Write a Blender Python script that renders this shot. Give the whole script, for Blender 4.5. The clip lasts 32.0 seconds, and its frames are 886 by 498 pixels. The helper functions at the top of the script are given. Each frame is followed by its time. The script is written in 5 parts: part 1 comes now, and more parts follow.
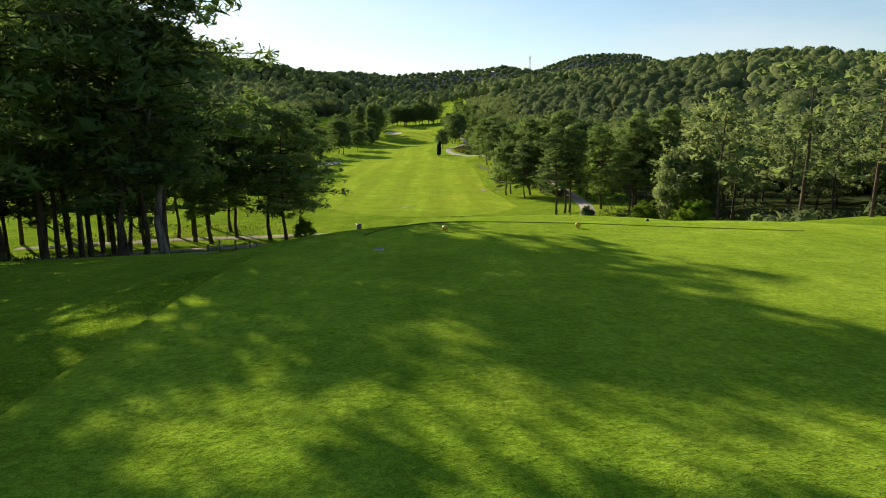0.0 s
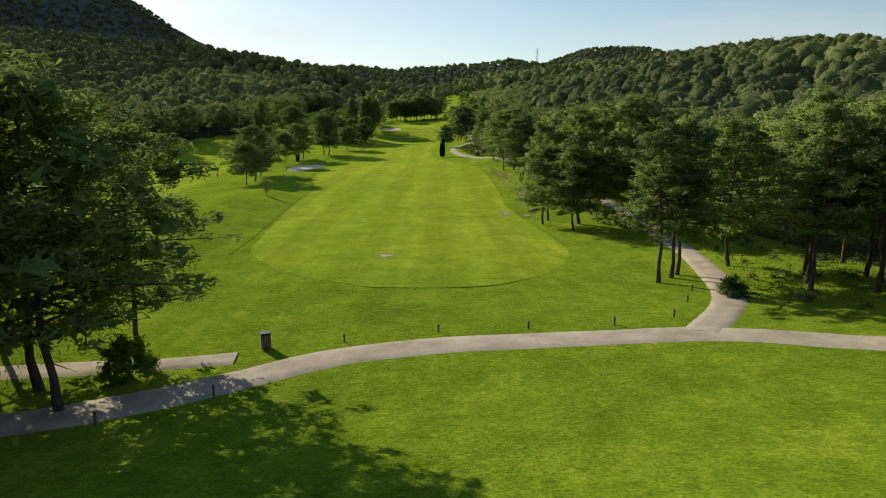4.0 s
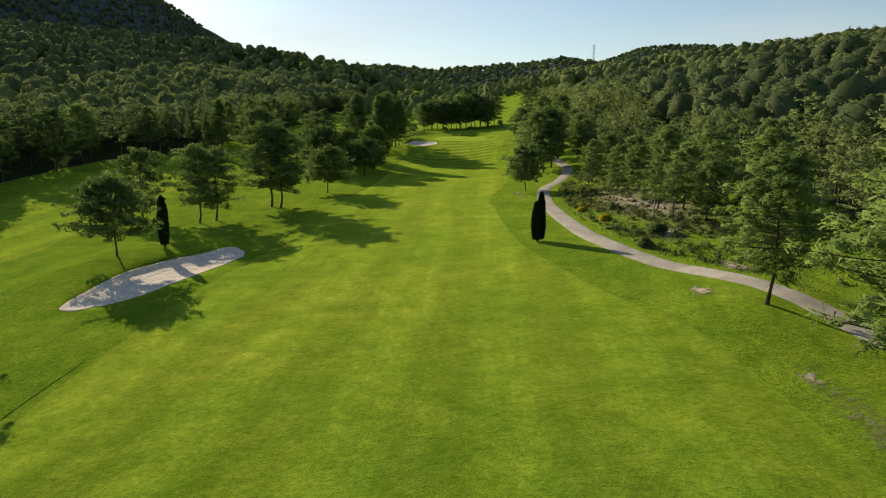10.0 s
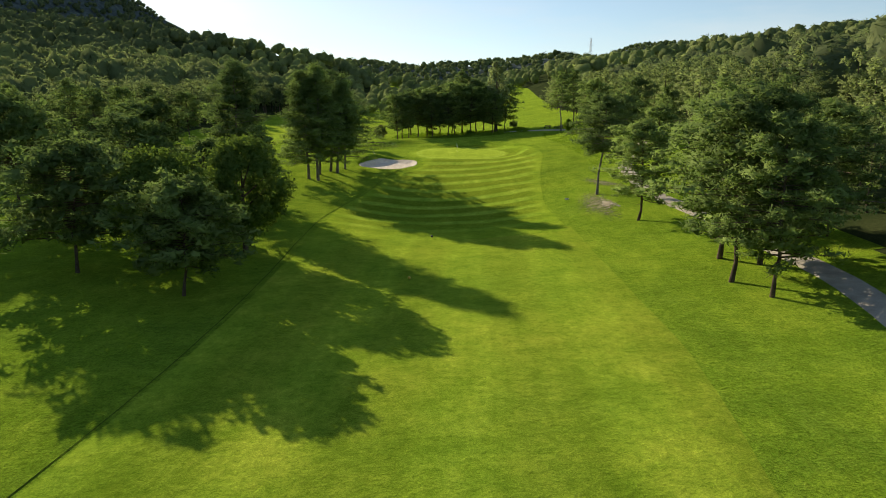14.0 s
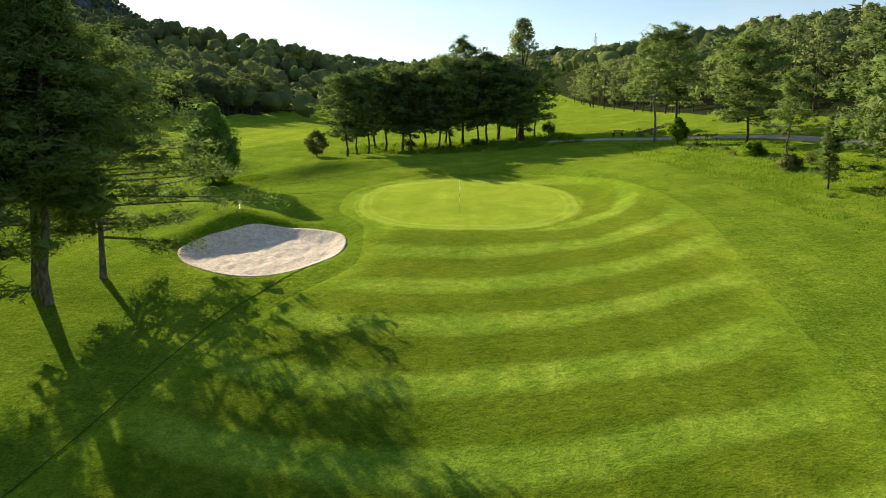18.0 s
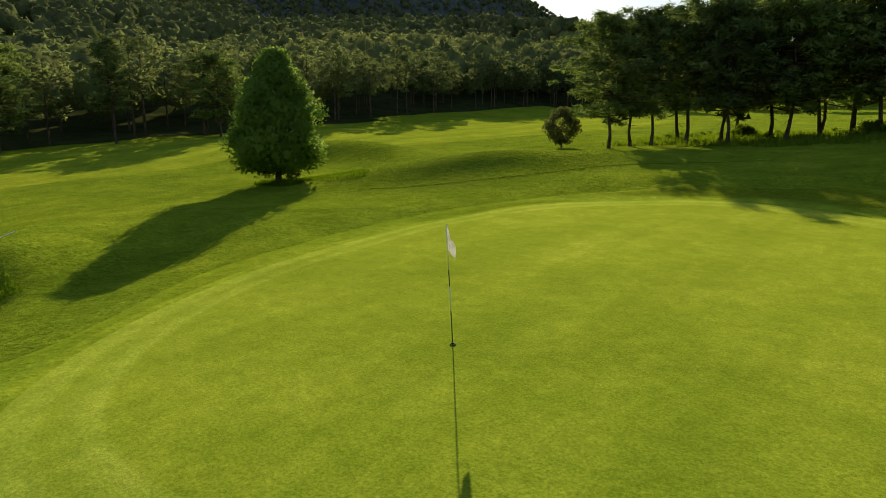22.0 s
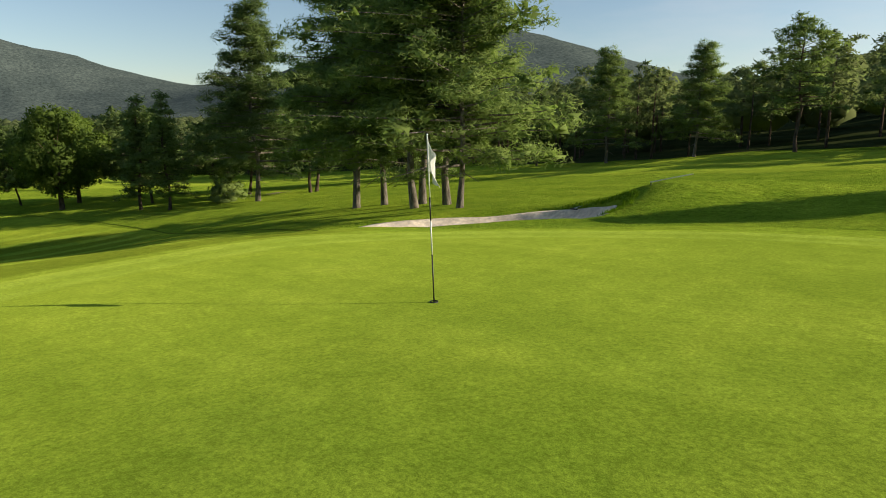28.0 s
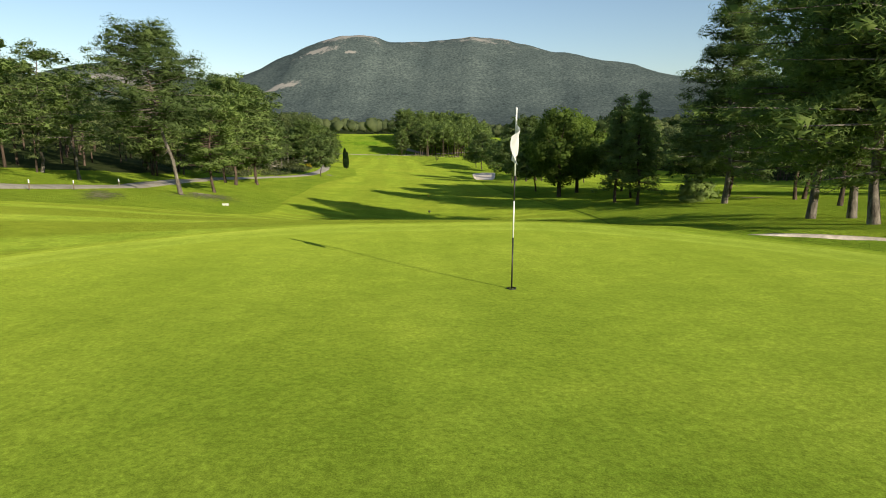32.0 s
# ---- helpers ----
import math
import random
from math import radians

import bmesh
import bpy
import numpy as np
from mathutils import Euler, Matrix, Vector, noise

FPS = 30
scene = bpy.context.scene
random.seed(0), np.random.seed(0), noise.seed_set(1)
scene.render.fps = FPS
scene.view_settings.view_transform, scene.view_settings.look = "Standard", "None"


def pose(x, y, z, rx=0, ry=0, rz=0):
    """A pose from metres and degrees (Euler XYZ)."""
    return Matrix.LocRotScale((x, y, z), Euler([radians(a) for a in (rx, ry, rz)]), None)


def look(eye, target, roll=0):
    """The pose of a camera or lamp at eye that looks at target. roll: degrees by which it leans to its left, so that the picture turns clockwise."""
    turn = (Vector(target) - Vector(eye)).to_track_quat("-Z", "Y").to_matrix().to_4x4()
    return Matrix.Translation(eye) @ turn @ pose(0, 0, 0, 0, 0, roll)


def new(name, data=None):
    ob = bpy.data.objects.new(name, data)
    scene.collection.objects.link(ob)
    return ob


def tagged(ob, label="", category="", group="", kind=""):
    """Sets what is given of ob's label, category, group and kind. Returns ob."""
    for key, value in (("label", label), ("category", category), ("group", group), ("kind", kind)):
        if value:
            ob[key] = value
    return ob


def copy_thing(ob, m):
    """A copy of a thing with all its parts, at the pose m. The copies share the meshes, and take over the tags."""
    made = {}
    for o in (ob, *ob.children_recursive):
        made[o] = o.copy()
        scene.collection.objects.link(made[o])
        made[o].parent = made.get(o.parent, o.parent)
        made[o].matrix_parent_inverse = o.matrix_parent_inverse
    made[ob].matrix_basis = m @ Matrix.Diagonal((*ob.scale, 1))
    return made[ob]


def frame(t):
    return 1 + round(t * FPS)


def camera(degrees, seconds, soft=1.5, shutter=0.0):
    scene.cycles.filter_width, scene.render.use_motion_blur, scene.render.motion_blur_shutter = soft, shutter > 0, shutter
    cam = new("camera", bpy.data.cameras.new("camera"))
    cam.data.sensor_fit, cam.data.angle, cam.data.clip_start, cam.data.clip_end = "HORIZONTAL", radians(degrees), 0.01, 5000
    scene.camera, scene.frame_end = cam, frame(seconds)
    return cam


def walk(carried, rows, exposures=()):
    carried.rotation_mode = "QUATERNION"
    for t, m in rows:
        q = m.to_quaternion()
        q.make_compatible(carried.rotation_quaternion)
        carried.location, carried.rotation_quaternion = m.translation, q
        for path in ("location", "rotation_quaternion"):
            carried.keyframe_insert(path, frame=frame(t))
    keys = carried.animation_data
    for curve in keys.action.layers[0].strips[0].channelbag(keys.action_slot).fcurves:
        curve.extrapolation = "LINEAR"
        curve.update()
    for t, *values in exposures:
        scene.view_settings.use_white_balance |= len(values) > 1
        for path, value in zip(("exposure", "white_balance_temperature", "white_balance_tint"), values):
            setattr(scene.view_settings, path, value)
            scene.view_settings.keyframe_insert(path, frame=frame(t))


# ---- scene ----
cam = camera(70.97, 32.0, soft=1.0)
PATH = [
    # seconds, x, y, z, tilt, lean, heading
    (0.0, -0.00, 0.00, 2.72, 79.15, -0.17, -0.60),
    (0.5, -0.10, 4.08, 3.07, 78.97, -0.09, -0.64),
    (1.0, -0.01, 7.79, 3.10, 79.02, 0.04, -0.64),
    (1.5, 0.11, 11.99, 3.06, 78.98, 0.09, -0.64),
    (2.0, 0.26, 16.29, 3.01, 78.92, 0.08, -0.58),
    (2.5, 0.35, 20.62, 3.01, 78.81, 0.03, -0.53),
    (3.0, 0.22, 25.41, 2.89, 78.81, 0.02, -0.54),
    (3.5, 0.20, 31.00, 2.74, 78.76, 0.01, -0.47),
    (5.5, 1.01, 61.11, 3.16, 78.74, 0.04, 0.82),
    (6.0, 1.04, 70.33, 3.31, 78.79, 0.02, 1.13),
    (6.5, 0.98, 78.56, 3.44, 78.87, 0.03, 1.46),
    (7.0, 0.94, 85.64, 3.53, 78.82, 0.04, 1.89),
    (7.5, 0.52, 93.41, 3.73, 78.81, 0.02, 2.41),
    (8.0, -0.42, 102.43, 4.06, 78.87, 0.02, 2.81),
    (8.5, -1.58, 112.29, 4.47, 78.90, -0.00, 3.15),
    (9.0, -2.75, 122.32, 4.81, 78.97, -0.06, 3.18),
    (9.5, -3.97, 133.11, 5.11, 79.07, -0.08, 3.28),
    (10.0, -4.95, 143.91, 5.32, 79.10, -0.08, 3.39),
    (10.5, -6.21, 155.33, 5.60, 79.16, -0.10, 3.29),
    (11.0, -7.39, 166.99, 5.79, 79.03, -0.11, 3.17),
    (11.5, -8.31, 178.40, 5.99, 79.03, -0.05, 2.94),
    (12.0, -9.16, 190.10, 6.22, 79.02, 0.01, 2.67),
    (12.5, -9.75, 202.10, 6.40, 79.09, 0.01, 2.39),
    (13.0, -10.15, 213.84, 6.58, 79.17, -0.00, 2.20),
    (13.5, -10.42, 225.04, 6.71, 79.24, -0.03, 1.95),
    (14.0, -10.83, 235.41, 6.63, 79.16, -0.08, 1.79),
    (14.5, -11.12, 245.64, 6.72, 79.42, -0.09, 1.66),
    (16.5, -12.19, 280.95, 7.44, 79.41, -0.12, 1.23),
    (17.0, -12.24, 289.30, 7.53, 79.35, -0.11, 1.24),
    (17.5, -12.29, 298.08, 7.58, 79.31, -0.03, 1.19),
    (18.0, -12.12, 306.75, 7.55, 79.38, 0.11, 1.19),
    (18.5, -11.66, 315.15, 7.55, 79.47, 0.19, 1.20),
    (19.0, -10.82, 322.59, 7.59, 79.66, 0.19, 1.90),
    (19.5, -10.02, 328.50, 7.54, 79.75, 0.19, 4.92),
    (20.0, -9.27, 332.83, 7.37, 79.85, 0.18, 9.15),
    (20.5, -8.24, 335.97, 6.62, 79.70, 0.12, 14.41),
    (21.0, -7.20, 338.50, 6.16, 79.60, 0.07, 21.78),
    (21.5, -6.34, 340.57, 5.92, 79.48, 0.01, 29.41),
    (22.0, -5.64, 342.34, 5.64, 79.40, -0.07, 37.46),
    (22.5, -5.05, 343.84, 5.48, 79.25, -0.10, 45.16),
    (23.0, -4.57, 345.21, 5.36, 79.10, -0.09, 52.38),
    (23.5, -4.19, 346.56, 5.19, 79.05, -0.04, 59.60),
    (24.0, -3.83, 347.85, 5.08, 78.91, 0.01, 67.17),
    (24.5, -3.72, 349.18, 4.90, 78.97, 0.04, 75.08),
    (25.0, -3.73, 350.41, 4.76, 78.98, 0.08, 82.76),
    (25.5, -3.79, 351.56, 4.65, 78.96, 0.07, 90.71),
    (26.0, -4.05, 352.62, 4.54, 78.90, 0.08, 98.70),
    (26.5, -4.27, 353.61, 4.51, 78.82, 0.04, 106.62),
    (28.5, -6.46, 356.33, 4.13, 78.95, -0.03, 136.37),
    (29.0, -7.03, 356.86, 4.08, 78.95, -0.03, 143.47),
    (29.5, -7.69, 357.26, 4.02, 78.94, 0.04, 150.95),
    (30.0, -8.30, 357.60, 3.98, 78.94, 0.08, 158.23),
    (30.5, -8.94, 357.79, 3.93, 78.98, 0.06, 164.12),
    (31.0, -9.48, 357.93, 3.91, 79.00, 0.01, 168.33),
    (31.5, -9.97, 357.96, 3.89, 79.03, -0.03, 171.91),
    (32.0, -10.42, 357.97, 3.89, 79.05, -0.04, 175.42),
]
EXPOSURE = [  # seconds, stops, white balance
    (0, 0.70, 6700, 10), (3, 0.52, 6900, 10), (6, 0.28, 6900, 10), (9, 0.34, 6900, 10), (12, 0.44, 6900, 10), (13, 0.52, 6900, 10), (14.5, 0.66, 6900, 10), (16.5, 0.89, 6900, 10),
    (17.5, 0.89, 6900, 10), (18.5, 0.72, 7100, 10), (19.5, 0.56, 7400, 11), (21, 0.50, 7800, 13), (23, 0.33, 7900, 13), (24.5, 0.34, 7700, 12), (26, 0.30, 7300, 11), (29, 0.48, 6600, 10), (32, 0.42, 6500, 10)]
walk(cam, [(t, pose(x, y, z, a, b, c)) for t, x, y, z, a, b, c in PATH], EXPOSURE)

# ---- world, sun, exposure ----
SUN_WAY = Vector((-3.57, 4.47, 2.28)).normalized()  # towards the sun
world = bpy.data.worlds.new("sky")
world.use_nodes = True
scene.world = world
wt = world.node_tree
sky = wt.nodes.new("ShaderNodeTexSky")
sky.sky_type = "NISHITA"
sky.sun_disc = False
sky.sun_elevation = math.asin(SUN_WAY.z)
sky.sun_rotation = math.atan2(SUN_WAY.x, SUN_WAY.y)
sky.altitude = 900
sky.air_density = 1.15
sky.dust_density = 0.55
sky.ozone_density = 1.8
wt.nodes["Background"].inputs[1].default_value = 0.096
spread = wt.nodes.new("ShaderNodeMapping")
spread.inputs["Scale"].default_value = (1.2, 1.2, 5.5)
wt.links.new(wt.nodes.new("ShaderNodeTexCoord").outputs["Generated"], spread.inputs["Vector"])
wisp = wt.nodes.new("ShaderNodeTexNoise")
wisp.inputs["Scale"].default_value, wisp.inputs["Detail"].default_value, wisp.inputs["Roughness"].default_value = 1.5, 6.0, 0.6
wt.links.new(spread.outputs["Vector"], wisp.inputs["Vector"])
thin = wt.nodes.new("ShaderNodeMapRange")
thin.inputs["From Min"].default_value, thin.inputs["From Max"].default_value, thin.inputs["To Max"].default_value = 0.46, 0.78, 0.55
wt.links.new(wisp.outputs["Fac"], thin.inputs["Value"])
haze = wt.nodes.new("ShaderNodeMix")
haze.data_type = "RGBA"
haze.inputs[7].default_value = (5.6, 5.9, 6.2, 1)
north = wt.nodes.new("ShaderNodeVectorMath")  # the veil lies in the north-west
north.operation = "DOT_PRODUCT"
north.inputs[1].default_value = (-0.6, 0.8, 0)
wt.links.new(spread.inputs["Vector"].links[0].from_socket, north.inputs[0])
bank = wt.nodes.new("ShaderNodeMapRange")
bank.inputs["From Min"].default_value, bank.inputs["From Max"].default_value = -0.25, 0.45
wt.links.new(north.outputs["Value"], bank.inputs["Value"])
veil = wt.nodes.new("ShaderNodeMath")
veil.operation = "MULTIPLY"
wt.links.new(thin.outputs["Result"], veil.inputs[0])
wt.links.new(bank.outputs["Result"], veil.inputs[1])
wt.links.new(veil.outputs[0], haze.inputs[0])
wt.links.new(sky.outputs[0], haze.inputs[6])
wt.links.new(haze.outputs[2], wt.nodes["Background"].inputs[0])
sun = new("sun", bpy.data.lights.new("sun", "SUN"))
sun.data.energy = 4.9
sun.data.angle = radians(0.45)
sun.data.color = (1.0, 0.90, 0.70)
sun.matrix_world = look(SUN_WAY * 100, (0, 0, 0))


# ---- materials ----
def node_mat(name):
    m = bpy.data.materials.new(name)
    m.use_nodes = True
    t = m.node_tree
    return m, t, t.nodes["Principled BSDF"]


def add(t, kind, **values):
    n = t.nodes.new(kind)
    for key, v in values.items():
        if key in n.inputs:
            n.inputs[key].default_value = v
    return n


def noise_tex(t, scale, detail=4.0, rough=0.6, coord=None, stretch=None):
    n = add(t, "ShaderNodeTexNoise", Scale=scale, Detail=detail, Roughness=rough)
    src = coord
    if src is None:
        src = t.nodes.new("ShaderNodeTexCoord").outputs["Object"]
    if stretch:
        mp = add(t, "ShaderNodeMapping")
        mp.inputs["Scale"].default_value = stretch
        t.links.new(src, mp.inputs["Vector"])
        src = mp.outputs["Vector"]
    t.links.new(src, n.inputs["Vector"])
    return n


def ramp(t, fac, stops):
    r = t.nodes.new("ShaderNodeValToRGB")
    el = r.color_ramp.elements
    while len(el) < len(stops):
        el.new(0.5)
    for e, (p, c) in zip(el, stops):
        e.position, e.color = p, (*c, 1)
    t.links.new(fac, r.inputs["Fac"])
    return r


def mix(t, fac, a, b, blend="MIX"):
    n = t.nodes.new("ShaderNodeMix")
    n.data_type, n.blend_type = "RGBA", blend
    for sock, v in ((0, fac), (6, a), (7, b)):
        if isinstance(v, (int, float)):
            n.inputs[sock].default_value = v
        elif isinstance(v, tuple):
            n.inputs[sock].default_value = (*v, 1)
        else:
            t.links.new(v, n.inputs[sock])
    return n.outputs[2]


def bump(t, shader, height, strength, distance):
    b = add(t, "ShaderNodeBump", Strength=strength, Distance=distance)
    t.links.new(height, b.inputs["Height"])
    t.links.new(b.outputs["Normal"], shader.inputs["Normal"])
    return b


def grass_mat(name, low, mid, high, coarse=0.12, fine=9.0, relief=0.02, rings=None, stripes=None, speck=0.5, rim_cut=False):
    m, t, p = node_mat(name)
    a = noise_tex(t, coarse, 6, 0.7)
    b = noise_tex(t, fine, 4, 0.75)
    c = noise_tex(t, 0.42, 5, 0.7)
    w = noise_tex(t, 2.6, 5, 0.75)
    d = noise_tex(t, 0.7, 5, 0.65, stretch=(1.0, 0.07, 1.0))
    e = noise_tex(t, fine * 5, 3, 0.8)
    big = ramp(t, a.outputs["Fac"], [(0.34, low), (0.5, mid), (0.66, high)])
    s = speck
    grain = ramp(t, b.outputs["Fac"], [(0.36, (1 - s, 1 - s * 0.9, 1 - s)), (0.64, (1 + s, 1 + s * 0.9, 1 + s))])
    nap = ramp(t, e.outputs["Fac"], [(0.38, (1 - s, 1 - s * 0.9, 1 - s)), (0.62, (1 + s, 1 + s * 0.9, 1 + s))])
    k = 0.6 if rim_cut else 1.0  # a mown green is more even
    patch = ramp(t, c.outputs["Fac"], [(0.36, (1 - 0.30 * k, 1 - 0.20 * k, 1 - 0.30 * k)), (0.5, (1.0, 1.0, 1.0)), (0.64, (1 + 0.32 * k, 1 + 0.18 * k, 1 + 0.35 * k))])
    tuft = ramp(t, w.outputs["Fac"], [(0.36, (1 - 0.26 * k, 1 - 0.20 * k, 1 - 0.28 * k)), (0.64, (1 + 0.27 * k, 1 + 0.20 * k, 1 + 0.28 * k))])
    drag = ramp(t, d.outputs["Fac"], [(0.36, (0.86, 0.89, 0.8)), (0.64, (1.14, 1.09, 1.1))])
    col = big.outputs[0]
    for layer in (grain, nap, patch, tuft, drag):
        col = mix(t, 1.0, col, layer.outputs[0], "MULTIPLY")
    geo = t.nodes.new("ShaderNodeNewGeometry")
    if rings:
        cx, cy, pitch, amount = rings
        mp = add(t, "ShaderNodeMapping")
        mp.inputs["Location"].default_value = (-cx, -cy, 0)
        mp.inputs["Scale"].default_value = (1, 1, 0)
        t.links.new(geo.outputs["Position"], mp.inputs["Vector"])
        ln = t.nodes.new("ShaderNodeVectorMath")
        ln.operation = "LENGTH"
        t.links.new(mp.outputs[0], ln.inputs[0])
        wob = noise_tex(t, 0.15, 2, 0.5)
        ad = t.nodes.new("ShaderNodeMath")
        ad.operation = "MULTIPLY_ADD"
        ad.inputs[1].default_value = 1.6
        t.links.new(wob.outputs["Fac"], ad.inputs[0])
        t.links.new(ln.outputs["Value"], ad.inputs[2])
        sn = t.nodes.new("ShaderNodeMath")
        sn.operation = "MULTIPLY"
        sn.inputs[1].default_value = 2 * math.pi / pitch
        t.links.new(ad.outputs[0], sn.inputs[0])
        si = t.nodes.new("ShaderNodeMath")
        si.operation = "SINE"
        t.links.new(sn.outputs[0], si.inputs[0])
        fade = t.nodes.new("ShaderNodeAttribute")
        fade.attribute_name = "fade"
        band = ramp(t, si.outputs[0], [(0.0, (1 - amount, 1 - amount, 1 - amount)), (0.75, (1 + amount * 0.65, 1 + amount * 0.5, 1 + amount * 2))])
        col = mix(t, fade.outputs["Fac"], col, band.outputs[0], "MULTIPLY")
    if stripes:
        wv = add(t, "ShaderNodeTexWave", Scale=stripes[0], Distortion=1.2, Detail=2.0)
        wv.inputs["Detail Scale"].default_value = 0.6
        t.links.new(geo.outputs["Position"], wv.inputs["Vector"])
        s = stripes[1]
        band = ramp(t, wv.outputs["Fac"], [(0.25, (1 - s, 1 - s, 1 - s)), (0.75, (1 + s, 1 + s, 1 + s))])
        col = mix(t, 1.0, col, band.outputs[0], "MULTIPLY")
    if rim_cut:
        at = t.nodes.new("ShaderNodeAttribute")
        at.attribute_name = "rim"
        pas = ramp(t, at.outputs["Fac"], [(0.0, (0.97, 0.97, 0.97)), (0.86, (0.97, 0.97, 0.97)), (0.875, (1.26, 1.2, 1.7)), (0.92, (1.0, 1.0, 1.1)), (0.94, (1.3, 1.22, 1.8)), (1.0, (1.22, 1.16, 1.5))])
        col = mix(t, 1.0, col, pas.outputs[0], "MULTIPLY")
    t.links.new(col, p.inputs["Base Color"])
    p.inputs["Roughness"].default_value = 0.95
    p.inputs["Specular IOR Level"].default_value = 0.0
    p.inputs["Sheen Weight"].default_value = 0.28
    p.inputs["Sheen Roughness"].default_value = 0.5
    p.inputs["Sheen Tint"].default_value = (0.64, 0.74, 0.09, 1)
    fine_relief = bump(t, p, b.outputs["Fac"], 0.8, relief)
    swell = add(t, "ShaderNodeBump", Strength=0.8, Distance=relief * 4 + (0.006 if rim_cut else 0.03))
    t.links.new(w.outputs["Fac"], swell.inputs["Height"])
    t.links.new(swell.outputs["Normal"], fine_relief.inputs["Normal"])
    return m


def plain_mat(name, low, high, scale, rough=0.85, relief=0.01, metal=0.0, stretch=None, detail=5.0, fine=None):
    m, t, p = node_mat(name)
    n = noise_tex(t, scale, detail, 0.65, stretch=stretch)
    col = ramp(t, n.outputs["Fac"], [(0.3, low), (0.7, high)]).outputs[0]
    h = n.outputs["Fac"]
    if fine:
        g = noise_tex(t, fine, 4, 0.7)
        sh = ramp(t, g.outputs["Fac"], [(0.3, (0.7, 0.7, 0.7)), (0.7, (1.25, 1.25, 1.25))])
        col = mix(t, 1.0, col, sh.outputs[0], "MULTIPLY")
        h = g.outputs["Fac"]
    t.links.new(col, p.inputs["Base Color"])
    p.inputs["Roughness"].default_value = rough
    p.inputs["Metallic"].default_value = metal
    p.inputs["Specular IOR Level"].default_value = 0.5 if rough < 0.8 else 0.0
    if relief:
        bump(t, p, h, 0.5, relief)
    return m


def leaf_mat(name, low, high, scale=0.35, glow_share=0.3, per_object=0.25, tint=(1.35, 1.4, 0.8), gloss=0.0):
    m, t, p = node_mat(name)
    n = noise_tex(t, scale, 3, 0.6, coord=t.nodes.new("ShaderNodeNewGeometry").outputs["Position"])
    col = ramp(t, n.outputs["Fac"], [(0.3, low), (0.7, high)]).outputs[0]
    oi = t.nodes.new("ShaderNodeObjectInfo")
    a = per_object
    var = ramp(t, oi.outputs["Random"], [(0.0, (1 - a, 1 - a, 1 - a)), (1.0, (1 + a, 1 + a * 0.8, 1))])
    col = mix(t, 1.0, col, var.outputs[0], "MULTIPLY")
    t.links.new(col, p.inputs["Base Color"])
    p.inputs["Roughness"].default_value = 0.7
    p.inputs["Specular IOR Level"].default_value = gloss
    tr = t.nodes.new("ShaderNodeBsdfTranslucent")
    bright = mix(t, 1.0, col, tint, "MULTIPLY")
    t.links.new(bright, tr.inputs["Color"])
    ms = t.nodes.new("ShaderNodeMixShader")
    ms.inputs[0].default_value = glow_share
    t.links.new(p.outputs[0], ms.inputs[1])
    t.links.new(tr.outputs[0], ms.inputs[2])
    t.links.new(ms.outputs[0], t.nodes["Material Output"].inputs["Surface"])
    return m


M_ROUGH = grass_mat("rough_grass", (0.078, 0.162, 0.013), (0.113, 0.207, 0.014), (0.158, 0.245, 0.019), relief=0.06, speck=0.42)
M_FAIR = grass_mat("fairway_grass", (0.100, 0.187, 0.014), (0.137, 0.219, 0.016), (0.186, 0.245, 0.022), coarse=0.07, fine=12, relief=0.02, stripes=(0.045, 0.10), speck=0.28)
M_APPR = grass_mat("approach_grass", (0.098, 0.195, 0.013), (0.132, 0.229, 0.014), (0.171, 0.258, 0.019), fine=12, relief=0.02, rings=(-11.5, 357, 4.22, 0.42), speck=0.28)
M_GREEN = grass_mat("putting_green", (0.126, 0.214, 0.019), (0.160, 0.250, 0.022), (0.193, 0.280, 0.029), coarse=0.2, fine=22, relief=0.004, speck=0.32, rim_cut=True)
M_COLLAR = grass_mat("collar_grass", (0.115, 0.208, 0.015), (0.143, 0.238, 0.018), (0.170, 0.256, 0.022), fine=14, relief=0.012, speck=0.3)
M_TEE = grass_mat("tee_grass", (0.086, 0.177, 0.013), (0.117, 0.214, 0.014), (0.153, 0.245, 0.018), fine=12, relief=0.015, speck=0.36)


def soil_mat(name, dark, pale, least, most):
    """Bare soil breaking through the turf, thinning out towards the rim of the patch."""
    m, t, p = node_mat(name)
    n = noise_tex(t, 2.2, 6, 0.8)
    f = noise_tex(t, 9, 4, 0.7)
    soil = ramp(t, f.outputs["Fac"], [(0.3, dark), (0.7, pale)]).outputs[0]
    at = t.nodes.new("ShaderNodeAttribute")
    at.attribute_name = "rim"
    ma = t.nodes.new("ShaderNodeMath")
    ma.operation = "MULTIPLY_ADD"
    ma.inputs[1].default_value = -0.42
    t.links.new(at.outputs["Fac"], ma.inputs[0])
    t.links.new(n.outputs["Fac"], ma.inputs[2])
    k = t.nodes.new("ShaderNodeMapRange")
    k.inputs["From Min"].default_value, k.inputs["From Max"].default_value = least, most
    t.links.new(ma.outputs[0], k.inputs["Value"])
    t.links.new(soil, p.inputs["Base Color"])
    t.links.new(k.outputs["Result"], p.inputs["Alpha"])
    p.inputs["Roughness"].default_value = 0.95
    p.inputs["Specular IOR Level"].default_value = 0.0
    bump(t, p, f.outputs["Fac"], 0.6, 0.05)
    return m


